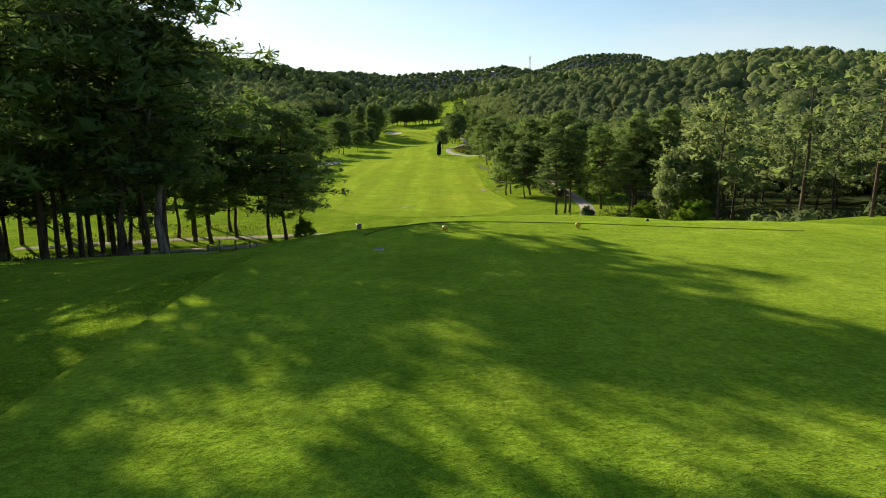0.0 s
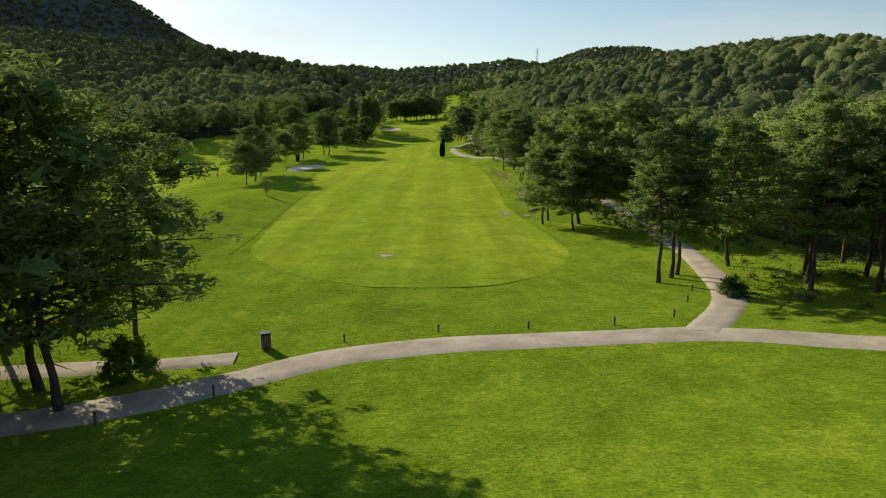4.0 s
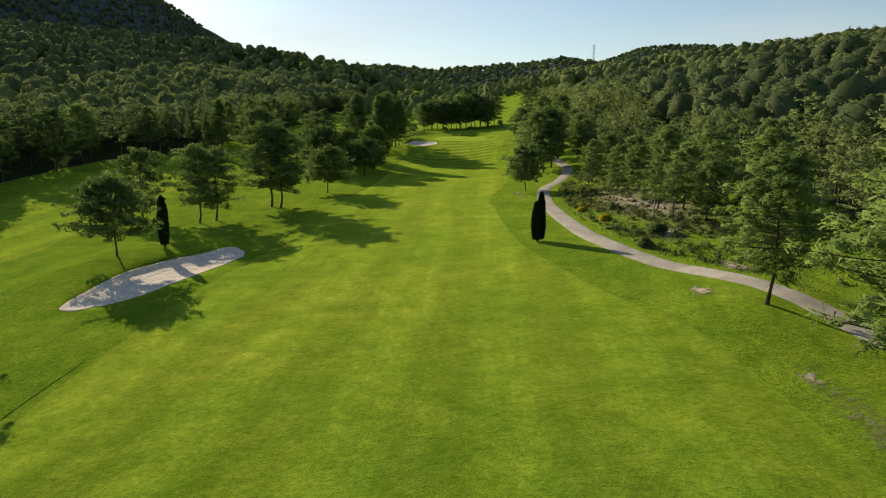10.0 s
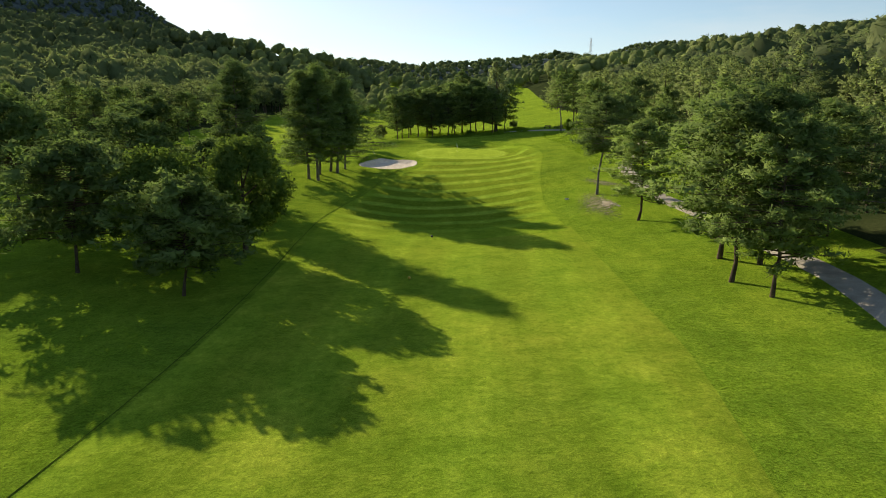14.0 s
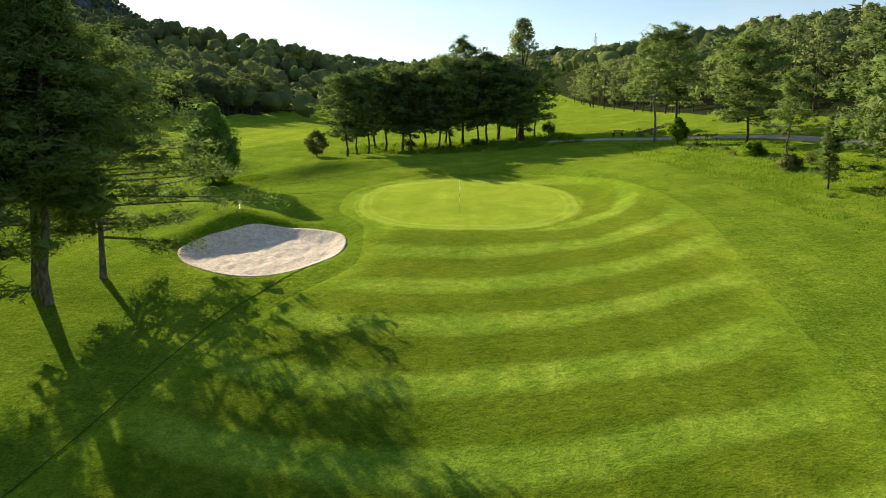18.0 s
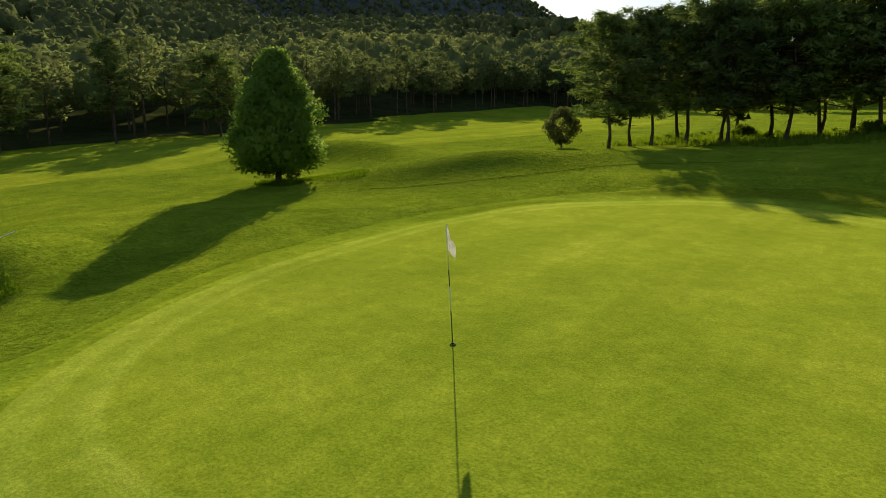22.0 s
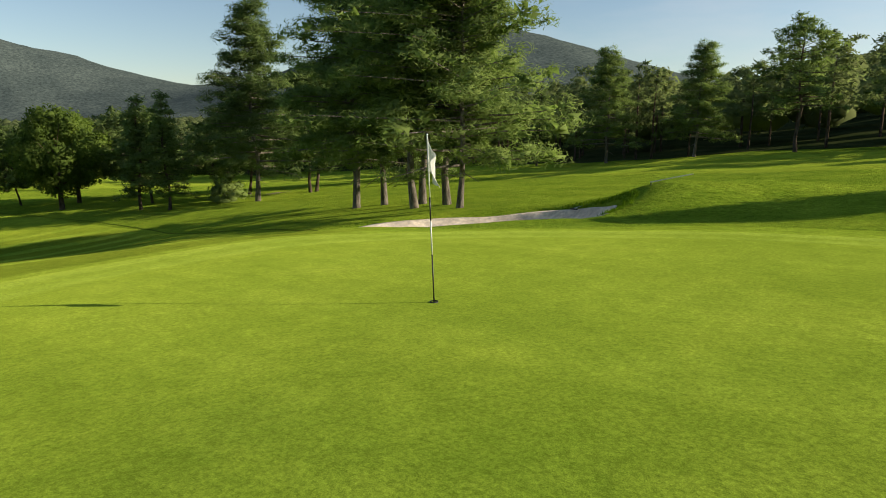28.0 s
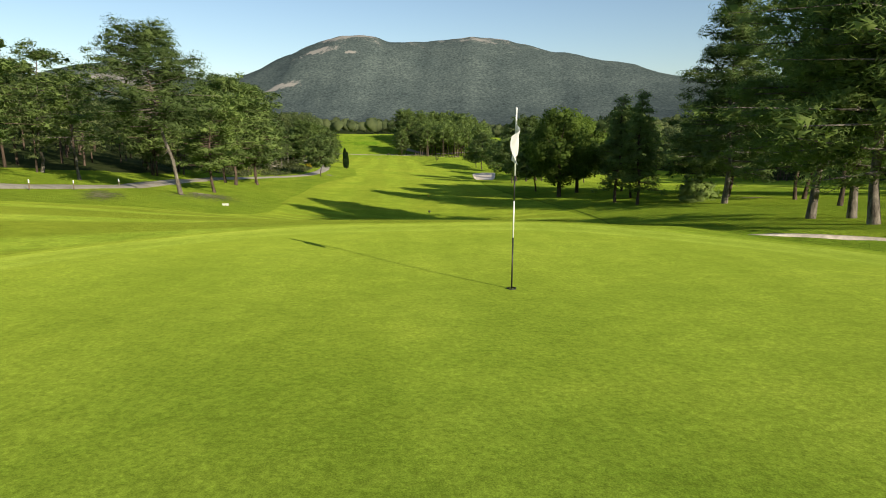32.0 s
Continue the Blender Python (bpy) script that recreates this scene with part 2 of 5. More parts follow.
M_SOIL = soil_mat("bare_soil", (0.30, 0.25, 0.17), (0.55, 0.48, 0.36), 0.26, 0.48)
M_DRY = soil_mat("dry_turf", (0.13, 0.145, 0.055), (0.31, 0.29, 0.165), 0.29, 0.50)
M_SAND = plain_mat("bunker_sand", (0.60, 0.50, 0.405), (0.80, 0.695, 0.575), 1.2, 0.95, 0.10, fine=5)
M_PATH = plain_mat("path_asphalt", (0.30, 0.265, 0.215), (0.50, 0.45, 0.375), 0.5, 0.95, 0.006, fine=30)
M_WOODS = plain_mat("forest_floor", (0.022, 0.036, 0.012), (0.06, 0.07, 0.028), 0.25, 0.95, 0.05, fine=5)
M_BARK = plain_mat("pine_bark", (0.04, 0.03, 0.024), (0.17, 0.125, 0.095), 5.0, 0.95, 0.12, stretch=(1, 1, 0.3), fine=16)
M_BARK_PALE = plain_mat("pale_pine_bark", (0.055, 0.046, 0.038), (0.34, 0.295, 0.25), 9.0, 0.95, 0.2, stretch=(1, 1, 0.28), fine=26)
M_PINE = leaf_mat("pine_needles", (0.100, 0.152, 0.056), (0.248, 0.330, 0.116), glow_share=0.42, tint=(1.1, 1.22, 0.85))
M_FOREST = leaf_mat("forest_canopy", (0.108, 0.146, 0.074), (0.245, 0.288, 0.134), scale=0.09, glow_share=0.52, tint=(1.1, 1.22, 0.9))
M_LIME = leaf_mat("broad_leaves", (0.100, 0.190, 0.046), (0.185, 0.305, 0.076), scale=1.0, glow_share=0.5, gloss=0.12)
M_OAK = leaf_mat("oak_leaves", (0.070, 0.118, 0.032), (0.140, 0.205, 0.052), scale=1.0, glow_share=0.42)
M_POPLAR = leaf_mat("poplar_leaves", (0.17, 0.23, 0.11), (0.28, 0.34, 0.17), scale=1.0, glow_share=0.6)
M_ASPEN = leaf_mat("pale_poplar_leaves", (0.23, 0.29, 0.16), (0.36, 0.42, 0.24), scale=1.0, glow_share=0.55)
M_CYPRESS = leaf_mat("cypress_leaves", (0.012, 0.028, 0.010), (0.028, 0.05, 0.016), scale=1.5, glow_share=0.1)
M_SCRUB = leaf_mat("scrub_leaves", (0.075, 0.100, 0.045), (0.165, 0.185, 0.085), scale=0.6, glow_share=0.3)
M_BLADE = leaf_mat("lawn_blades", (0.078, 0.159, 0.010), (0.156, 0.244, 0.016), scale=2.0, glow_share=0.3, per_object=0.0)
M_BROOM = leaf_mat("broom_flowers", (0.35, 0.30, 0.02), (0.60, 0.46, 0.02), scale=6.0, glow_share=0.3)
M_WEED = leaf_mat("tall_grass", (0.09, 0.17, 0.02), (0.17, 0.25, 0.03), scale=0.8, glow_share=0.4)
M_ROCK = plain_mat("pale_rubble", (0.22, 0.18, 0.13), (0.42, 0.36, 0.28), 2.0, 0.95, 0.03, fine=20)
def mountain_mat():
    """Far wooded slopes, blue-grey with distance haze put into the colour, with bare pale rock high up."""
    m, t, p = node_mat("hazed_mountain_woods")
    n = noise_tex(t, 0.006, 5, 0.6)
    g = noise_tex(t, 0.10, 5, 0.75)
    # forest green shifted bluer and paler: aerial haze painted into the base colour
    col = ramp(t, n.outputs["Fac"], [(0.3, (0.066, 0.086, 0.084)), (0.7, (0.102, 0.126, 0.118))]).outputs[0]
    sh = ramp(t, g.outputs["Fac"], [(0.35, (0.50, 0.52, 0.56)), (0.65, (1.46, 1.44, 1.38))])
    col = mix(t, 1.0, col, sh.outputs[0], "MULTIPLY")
    xyz = t.nodes.new("ShaderNodeSeparateXYZ")
    t.links.new(t.nodes.new("ShaderNodeNewGeometry").outputs["Position"], xyz.inputs[0])
    r = noise_tex(t, 0.012, 6, 0.75)
    scree = noise_tex(t, 0.03, 5, 0.7)
    ad = t.nodes.new("ShaderNodeMath")
    ad.operation = "MULTIPLY_ADD"
    ad.inputs[1].default_value = 420
    t.links.new(r.outputs["Fac"], ad.inputs[0])
    t.links.new(xyz.outputs["Z"], ad.inputs[2])
    rock = t.nodes.new("ShaderNodeMapRange")
    rock.inputs["From Min"].default_value, rock.inputs["From Max"].default_value = 600, 640
    south = t.nodes.new("ShaderNodeMath")
    south.operation = "LESS_THAN"
    south.inputs[1].default_value = -1200
    t.links.new(xyz.outputs["Y"], south.inputs[0])
    only = t.nodes.new("ShaderNodeMath")
    only.operation = "MULTIPLY"
    t.links.new(rock.outputs["Result"], only.inputs[0])
    t.links.new(south.outputs[0], only.inputs[1])
    t.links.new(ad.outputs[0], rock.inputs["Value"])
    bare = only.outputs[0]
    for cx, cy, rx, ry in ((285, -2402, 85, 24), (418, -2216, 85, 20), (1110, -2430, 130, 130), (150, -2350, 26, 12)):  # scars of bare rock
        mp = add(t, "ShaderNodeMapping")
        mp.inputs["Location"].default_value = (-cx / rx, -cy / ry, 0)
        mp.inputs["Scale"].default_value = (1 / rx, 1 / ry, 0)
        t.links.new(xyz.inputs[0].links[0].from_socket, mp.inputs["Vector"])
        ln = t.nodes.new("ShaderNodeVectorMath")
        ln.operation = "LENGTH"
        t.links.new(mp.outputs[0], ln.inputs[0])
        ad2 = t.nodes.new("ShaderNodeMath")
        ad2.operation = "MULTIPLY_ADD"
        ad2.inputs[1].default_value = -4.5
        t.links.new(scree.outputs["Fac"], ad2.inputs[0])
        t.links.new(ln.outputs["Value"], ad2.inputs[2])
        scar = t.nodes.new("ShaderNodeMapRange")
        scar.inputs["From Min"].default_value, scar.inputs["From Max"].default_value = -1.25, -1.7
        t.links.new(ad2.outputs[0], scar.inputs["Value"])
        mx = t.nodes.new("ShaderNodeMath")
        mx.operation = "MAXIMUM"
        t.links.new(bare, mx.inputs[0])
        t.links.new(scar.outputs["Result"], mx.inputs[1])
        bare = mx.outputs[0]
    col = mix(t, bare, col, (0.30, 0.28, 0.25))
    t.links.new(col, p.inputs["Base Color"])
    p.inputs["Roughness"].default_value = 0.95
    p.inputs["Specular IOR Level"].default_value = 0.0
    bump(t, p, g.outputs["Fac"], 0.5, 4.0)
    return m


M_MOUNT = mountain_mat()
M_WOODPOST = plain_mat("weathered_wood", (0.13, 0.10, 0.07), (0.28, 0.22, 0.16), 6.0, 0.9, 0.01)
M_YELLOW = plain_mat("yellow_paint", (0.50, 0.32, 0.02), (0.62, 0.40, 0.03), 8.0, 0.4, 0)
M_DARK = plain_mat("dark_plastic", (0.015, 0.015, 0.017), (0.03, 0.03, 0.033), 8.0, 0.5, 0)
M_CLOTH = leaf_mat("flag_cloth", (0.80, 0.80, 0.79), (0.86, 0.86, 0.85), scale=4.0, glow_share=0.4, per_object=0.0, tint=(1.0, 1.0, 1.0))
M_WHITE = plain_mat("white_paint", (0.74, 0.74, 0.72), (0.85, 0.85, 0.83), 5.0, 0.5, 0)
M_BLACK = plain_mat("black_paint", (0.012, 0.012, 0.013), (0.022, 0.022, 0.024), 5.0, 0.45, 0)
M_STEEL = plain_mat("galvanised_steel", (0.25, 0.26, 0.27), (0.36, 0.37, 0.38), 2.0, 0.5, 0, metal=0.6)
M_SIGN = plain_mat("pale_board", (0.45, 0.45, 0.42), (0.6, 0.6, 0.57), 5.0, 0.9, 0)


# ---- the lie of the land ----
YS = [-30, 0, 18, 27, 36, 62, 110, 170, 210, 250, 300, 345, 390, 460, 620]
L_FAR = [0, -1, -3, -4, -5, -6, -6, -4, -1, 3, 8, 14, 20, 27, 42]
L_EDGE = [-4, -5, -7, -8, -9, -13, -12, -10, -7.5, -4, 0.2, 4.4, 9, 16, 30]
L_FIELD = [-2, -3, -5, -6, -7, -11, -11.5, -10.5, -9, -6.0, -2.1, 1.8, 5.1, 9.4, 20]
L_TREES = [0, -1, -2.5, -3.5, -5.5, -8.9, -8.8, -8.3, -7.6, -5.5, -2.9, 1.0, 4.1, 7.4, 18]
MIDDLE = [0.5, -0.2, -1.2, -2.8, -4.4, -8.2, -8.6, -7.6, -6.6, -5.0, -4.1, 1.5, 4.7, 7.4, 20]
R_EDGE = [0.5, -0.2, -0.5, -1.6, -3.0, -7.1, -8.6, -6.4, -3.8, -3.3, -0.6, 3.4, 7.2, 11, 24]
R_WOODS = [2, 1, 1, 1, 0, -4, -6.5, -2, 2, 5, 9, 12, 14.5, 18, 34]
R_CREST = [8, 8, 8, 8, 8, 8, 9, 12, 15, 20, 27, 31, 32, 34, 46]
LINES = [(-260, L_FAR), (-120, L_EDGE), (-80, L_FIELD), (-35, L_TREES), (-12, MIDDLE), (15, R_EDGE), (60, R_WOODS), (180, R_CREST)]


def hermite(xs, ys, x):
    """A smooth curve through the stations with no overshoot."""
    xs, ys = np.asarray(xs, float), np.asarray(ys, float)
    h = np.diff(xs)
    d = np.diff(ys) / h
    m = np.zeros_like(ys)
    same = d[:-1] * d[1:] > 0
    w1, w2 = 2 * h[1:] + h[:-1], h[1:] + 2 * h[:-1]
    m[1:-1] = np.where(same, (w1 + w2) / (w1 / np.where(same, d[:-1], 1) + w2 / np.where(same, d[1:], 1)), 0)
    m[0], m[-1] = d[0], d[-1]
    x = np.clip(x, xs[0], xs[-1])
    i = np.clip(np.searchsorted(xs, x) - 1, 0, len(xs) - 2)
    t = (x - xs[i]) / h[i]
    return ((2 * t**3 - 3 * t**2 + 1) * ys[i] + (t**3 - 2 * t**2 + t) * h[i] * m[i]
            + (-2 * t**3 + 3 * t**2) * ys[i + 1] + (t**3 - t**2) * h[i] * m[i + 1])


def step01(a, b, x):
    t = np.clip((x - a) / (b - a), 0, 1)
    return t * t * (3 - 2 * t)


def hump(x, y, cx, cy, rx, ry, turn=0.0):
    c, s = math.cos(radians(turn)), math.sin(radians(turn))
    u, v = (x - cx) * c + (y - cy) * s, -(x - cx) * s + (y - cy) * c
    return np.exp(-0.5 * ((u / rx) ** 2 + (v / ry) ** 2))


def oval(x, y, cx, cy, rx, ry, turn=0.0, power=2.0):
    """1 on the rim of the oval, less inside."""
    c, s = math.cos(radians(turn)), math.sin(radians(turn))
    u, v = (x - cx) * c + (y - cy) * s, -(x - cx) * s + (y - cy) * c
    return (np.abs(u / rx) ** power + np.abs(v / ry) ** power) ** (1 / power)


TEE_1 = (6.0, 9.0, 10.5, 10.8, 0, 3.2)
TEE_2 = (6.3, 32.0, 8.2, 4.9, 4, 2.6)
GREEN = (-11.2, 356.8, 8.6, 12.9, 0, 2.3)
BUNKER_1 = (-33.7, 199.6, 3.0, 13.5, -7, 2.3)
BUNKER_2 = (-23.5, 342.6, 5.3, 4.6, -38, 2.5)


def wander(x, y, scale, seed):
    """Cheap smooth noise out of sines, -1 to 1."""
    rng = np.random.RandomState(seed)
    z = np.zeros(np.broadcast(x, y).shape)
    for k in range(5):
        a, f, p = rng.uniform(0, 6.28), (1.0 + 0.6 * k) / scale, rng.uniform(0, 6.28)
        z = z + np.sin((x * math.cos(a) + y * math.sin(a)) * f * 6.28 + p) / (1 + 0.5 * k)
    return z / 2.6


# hills round the valley: middle, reach, height
HILLS = [(-1389, 1545, 525, 572, 392), (-719, 1254, 108, 237, 97), (-371, 734, 182, 192, 5), (-119, 1857, 508, 249, 59),
         (38, 1208, 223, 175, 63), (420, 1684, 164, 191, 96), (269, 574, 141, 107, 25), (-291, 743, 241, 50, 20),
         (867, 1525, 282, 229, 76), (-484, 459, 115, 128, 29), (-833, 617, 143, 146, 48),
         (330, -2640, 265, 307, 211), (-405, -2601, 506, 353, 343), (-1097, -2297, 339, 322, 141), (1287, -2762, 426, 437, 298), (-1908, -1158, 507, 658, 363), (129, -2464, 166, 291, 57), (-378, -2648, 204, 297, 56)]


def land(x, y):
    x, y = np.broadcast_arrays(np.asarray(x, float), np.asarray(y, float))
    xs = np.array([a for a, _ in LINES], float)
    rows = np.stack([hermite(YS, p, y) for _, p in LINES])
    gaps = np.diff(xs).reshape((-1,) + (1,) * (rows.ndim - 1))
    d = np.diff(rows, axis=0) / gaps
    m = np.zeros_like(rows)
    m[1:-1] = (d[:-1] + d[1:]) / 2
    m[0], m[-1] = d[0], d[-1] * 0.2
    xc = np.clip(x, xs[0], xs[-1])
    i = np.clip(np.searchsorted(xs, xc) - 1, 0, len(xs) - 2)
    h = np.diff(xs)[i]
    t = (xc - xs[i]) / h
    pick = lambda a, k: np.take_along_axis(a, k[None], 0)[0]
    z = ((2 * t**3 - 3 * t**2 + 1) * pick(rows, i) + (t**3 - 2 * t**2 + t) * h * pick(m, i)
         + (-2 * t**3 + 3 * t**2) * pick(rows, i + 1) + (t**3 - t**2) * h * pick(m, i + 1))
    # tees
    for tee, level in ((TEE_1, -0.22), (TEE_2, -2.36)):
        k = 1 - step01(1.0, 1.35, oval(x, y, *tee))
        z = z * (1 - k) + level * k
    # mounds
    z = z + 1.6 * hump(x, y, -28.6, 116, 3.6, 20, 3) + 1.4 * hump(x, y, -40.8, 203, 3.4, 9) + 0.6 * hump(x, y, -29, 356, 5, 2.8, 10) + 0.9 * hump(x, y, -29, 349.8, 4.0, 1.8, -25) + 0.1 * hump(x, y, -38, 362, 6, 2.2, 25)
    z = z + 0.22 * hump(x, y, -19.4, 347.6, 2.6, 1.5, 40) + 1.0 * hump(x, y, -48, 378, 14, 3.2, -12) + 1.05 * hump(x, y, -25.2, 375.2, 8, 1.9, 46) + 0.9 * hump(x, y, -40.5, 377, 6.5, 2.2, 10)
    z = z + 0.5 * hump(x, y, 4.6, 356, 3.4, 8) + 0.2 * hump(x, y, 2, 336, 4, 5) - 0.8 * hump(x, y, -31, 212, 4, 7) + 0.4 * hump(x, y, -28.4, 346.6, 3.0, 1.0, 52)
    z = z + 0.9 * hump(x, y, 12.5, 184, 3.5, 5) + 0.5 * hump(x, y, 5.6, 309, 3, 6)
    z = z - 0.5 * hump(x, y, -18, 316, 9, 9)
    # the green lies on an even plane that climbs gently away
    k = 1 - step01(1.0, 1.5, oval(x, y, *GREEN))
    z = z * (1 - k) + (1.95 + 0.042 * (y - 350.7)) * k
    # bunkers
    for b, deep in ((BUNKER_1, 0.5), (BUNKER_2, 0.8)):
        r = oval(x, y, *b)
        back = np.clip(((y - b[1]) * 0.8 - (x - b[0]) * 0.6) / b[2], -1, 1)
        z = z - deep * (0.72 + 0.28 * back) * (1 - step01(0.70, 1.03, r)) + 0.07 * np.exp(-(((r - 1.15) / 0.12) ** 2))
    # far hills
    rise = 1 - (1 - step01(-125, -330, x)) * (1 - step01(150, 330, x)) * (1 - step01(500, 760, y)) * (1 - step01(-300, -700, y))
    for cx, cy, rx, ry, high in HILLS:
        z = z + rise * high * hump(x, y, cx, cy, rx, ry)
    dist = np.hypot(x, y - 180)
    z = z + step01(300, 1200, dist) * (5 * wander(x, y, 600, 3) + 3 * wander(x, y, 230, 4)) * 2
    calm = step01(8, 40, np.abs(x + 12) - 20)
    z = z + 0.25 * wander(x, y, 34, 5) * calm + 0.06 * wander(x, y, 17, 6)
    return z


def lines(spans):
    """Grid lines: each span is (start, end, step)."""
    out = []
    for a, b, s in spans:
        out += list(np.arange(a, b - 1e-6, s))
    return np.array(out + [spans[-1][1]])


def mesh_grid(name, v, nx, ny, material, closed=False):
    j, i = np.meshgrid(np.arange(ny - 1), np.arange(nx if closed else nx - 1), indexing="ij")
    i2 = (i + 1) % nx
    f = np.stack([j * nx + i, j * nx + i2, (j + 1) * nx + i2, (j + 1) * nx + i], -1).reshape(-1, 4)
    return mesh_object(name, v, f, [material])


def mesh_object(name, v, f, materials, smooth=True, index=None):
    me = bpy.data.meshes.new(name)
    v, f = np.asarray(v, np.float32), np.asarray(f, np.int32)
    k = f.shape[1]
    me.vertices.add(len(v))
    me.vertices.foreach_set("co", v.ravel())
    me.loops.add(f.size)
    me.loops.foreach_set("vertex_index", f.ravel())
    me.polygons.add(len(f))
    me.polygons.foreach_set("loop_start", np.arange(0, f.size, k, dtype=np.int32))
    me.polygons.foreach_set("use_smooth", np.full(len(f), smooth))
    for m in materials:
        me.materials.append(m)
    if index is not None:
        me.polygons.foreach_set("material_index", np.asarray(index, np.int32))
    me.update(calc_edges=True)
    return new(name, me)


def far_land():
    """The whole ground as one sheet: mown grass, forest floor under the woods, and the wooded hills and mountains far off."""
    xs = lines([(-3600, -900, 75), (-900, -260, 20), (-260, -60, 4), (-60, -46, 1.6), (-46, 24, 0.9), (24, 60, 2), (60, 260, 5), (260, 900, 25), (900, 3600, 75)])
    ys = lines([(-3600, -900, 75), (-900, -60, 30), (-60, -4, 4), (-4, 60, 1.1), (60, 180, 2.2), (180, 216, 0.8), (216, 320, 1.8), (320, 385, 0.7), (385, 470, 1.8), (470, 900, 8), (900, 2000, 40), (2000, 3600, 75)])
    gx, gy = np.meshgrid(xs, ys)
    gz = land(gx, gy)
    for b in (BUNKER_1, BUNKER_2):  # room for the sand
        gz = gz - 0.3 * (1 - step01(0.74, 0.88, oval(gx, gy, *b)))
    v = np.stack([gx, gy, gz], -1).reshape(-1, 3)
    nx, ny = len(xs), len(ys)
    j, i = np.meshgrid(np.arange(ny - 1), np.arange(nx - 1), indexing="ij")
    f = np.stack([j * nx + i, j * nx + i + 1, (j + 1) * nx + i + 1, (j + 1) * nx + i], -1).reshape(-1, 4)
    c = v[f].mean(1)
    x, y = c[:, 0], c[:, 1]
    kind = np.zeros(len(f), int)
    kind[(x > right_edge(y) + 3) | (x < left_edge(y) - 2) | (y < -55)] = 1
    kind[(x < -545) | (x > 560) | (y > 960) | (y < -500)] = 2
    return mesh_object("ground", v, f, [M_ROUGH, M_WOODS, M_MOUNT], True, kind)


def right_edge(y):
    """Where the wood beside the fairway begins."""
    return np.interp(y, [-40, 0, 40, 60, 80, 95, 120, 170, 190, 205, 240, 256, 275, 300, 330, 350, 380, 420, 520], [34, 32, 27, 25, 30, 28, 28, 27, 22, 26, 27, 19, 15, 17, 23, 28, 29, 25, 24])


def left_edge(y):
    return np.interp(y, [-40, 60, 110, 200, 210, 250, 285, 312, 330, 380, 420, 460, 560], [-118, -118, -112, -104, -100, -96, -95, -84, -83, -82, -83, -88, -75])


ground = tagged(far_land(), "rolling mown rough grass with wooded hills around", "ground", kind="structure")


# ---- tree building ----
def tri_cloud(rng, at, size, flat=0.5, wide=0.22):
    """One slim triangle at every place, turned at random; flat: how level it lies."""
    n = len(at)
    a = rng.normal(size=(n, 3))
    a[:, 2] *= flat
    a /= np.linalg.norm(a, axis=1)[:, None] + 1e-9
    b = np.cross(a, rng.normal(size=(n, 3)))
    b /= np.linalg.norm(b, axis=1)[:, None] + 1e-9
    s = (size * rng.uniform(0.6, 1.35, n))[:, None]
    v = np.stack([at - a * s * 0.5 + b * s * wide, at - a * s * 0.5 - b * s * wide, at + a * s * 0.75], 1)
    return v.reshape(-1, 3), np.arange(3 * n).reshape(-1, 3)


PHI = (1 + 5 ** 0.5) / 2
ICO = np.array([(-1, PHI, 0), (1, PHI, 0), (-1, -PHI, 0), (1, -PHI, 0), (0, -1, PHI), (0, 1, PHI), (0, -1, -PHI), (0, 1, -PHI), (PHI, 0, -1), (PHI, 0, 1), (-PHI, 0, -1), (-PHI, 0, 1)]) / math.hypot(1, PHI)
ICO_F = np.array([(0, 11, 5), (0, 5, 1), (0, 1, 7), (0, 7, 10), (0, 10, 11), (1, 5, 9), (5, 11, 4), (11, 10, 2), (10, 7, 6), (7, 1, 8), (3, 9, 4), (3, 4, 2), (3, 2, 6), (3, 6, 8), (3, 8, 9), (4, 9, 5), (2, 4, 11), (6, 2, 10), (8, 6, 7), (9, 8, 1)])
OCT = np.array([(1, 0, 0), (-1, 0, 0), (0, 1, 0), (0, -1, 0), (0, 0, 1), (0, 0, -1)], float)
OCT_F = np.array([(0, 2, 4), (2, 1, 4), (1, 3, 4), (3, 0, 4), (2, 0, 5), (1, 2, 5), (3, 1, 5), (0, 3, 5)])


def cores(rng, centres, radii, share, small=False):
    """The dense twiggy inside of each leaf pad, as a ragged lump, with the ways its corners face."""
    base, faces = (OCT, OCT_F) if small else (ICO, ICO_F)
    n, k = len(centres), len(base)
    v = base[None] * rng.uniform(0.55, 1.25, (n, k, 1)) * share
    v = centres[:, None] + v * radii[:, None]
    f = faces[None] + (np.arange(n) * k)[:, None, None]
    return v.reshape(-1, 3), f.reshape(-1, 3), np.broadcast_to(base[None], (n, k, 3))


def sprays(rng, centres, radii, share, k=12):
    """The dense inside of each leaf pad as crossing sprays of twigs, ragged in outline, with the ways their corners face."""
    n = len(centres)
    d = rng.normal(size=(n, k, 3, 3))
    d[:, :, 1:] = d[:, :, :1] * 0.55 + d[:, :, 1:] * 0.75
    d /= np.linalg.norm(d, axis=3)[..., None]
    v = d * rng.uniform(0.4, 1.15, (n, k, 3, 1)) * share
    v = centres[:, None, None] + v * radii[:, None, None]
    return v.reshape(-1, 3), np.arange(n * k * 3).reshape(-1, 3), d.reshape(n, k * 3, 3)


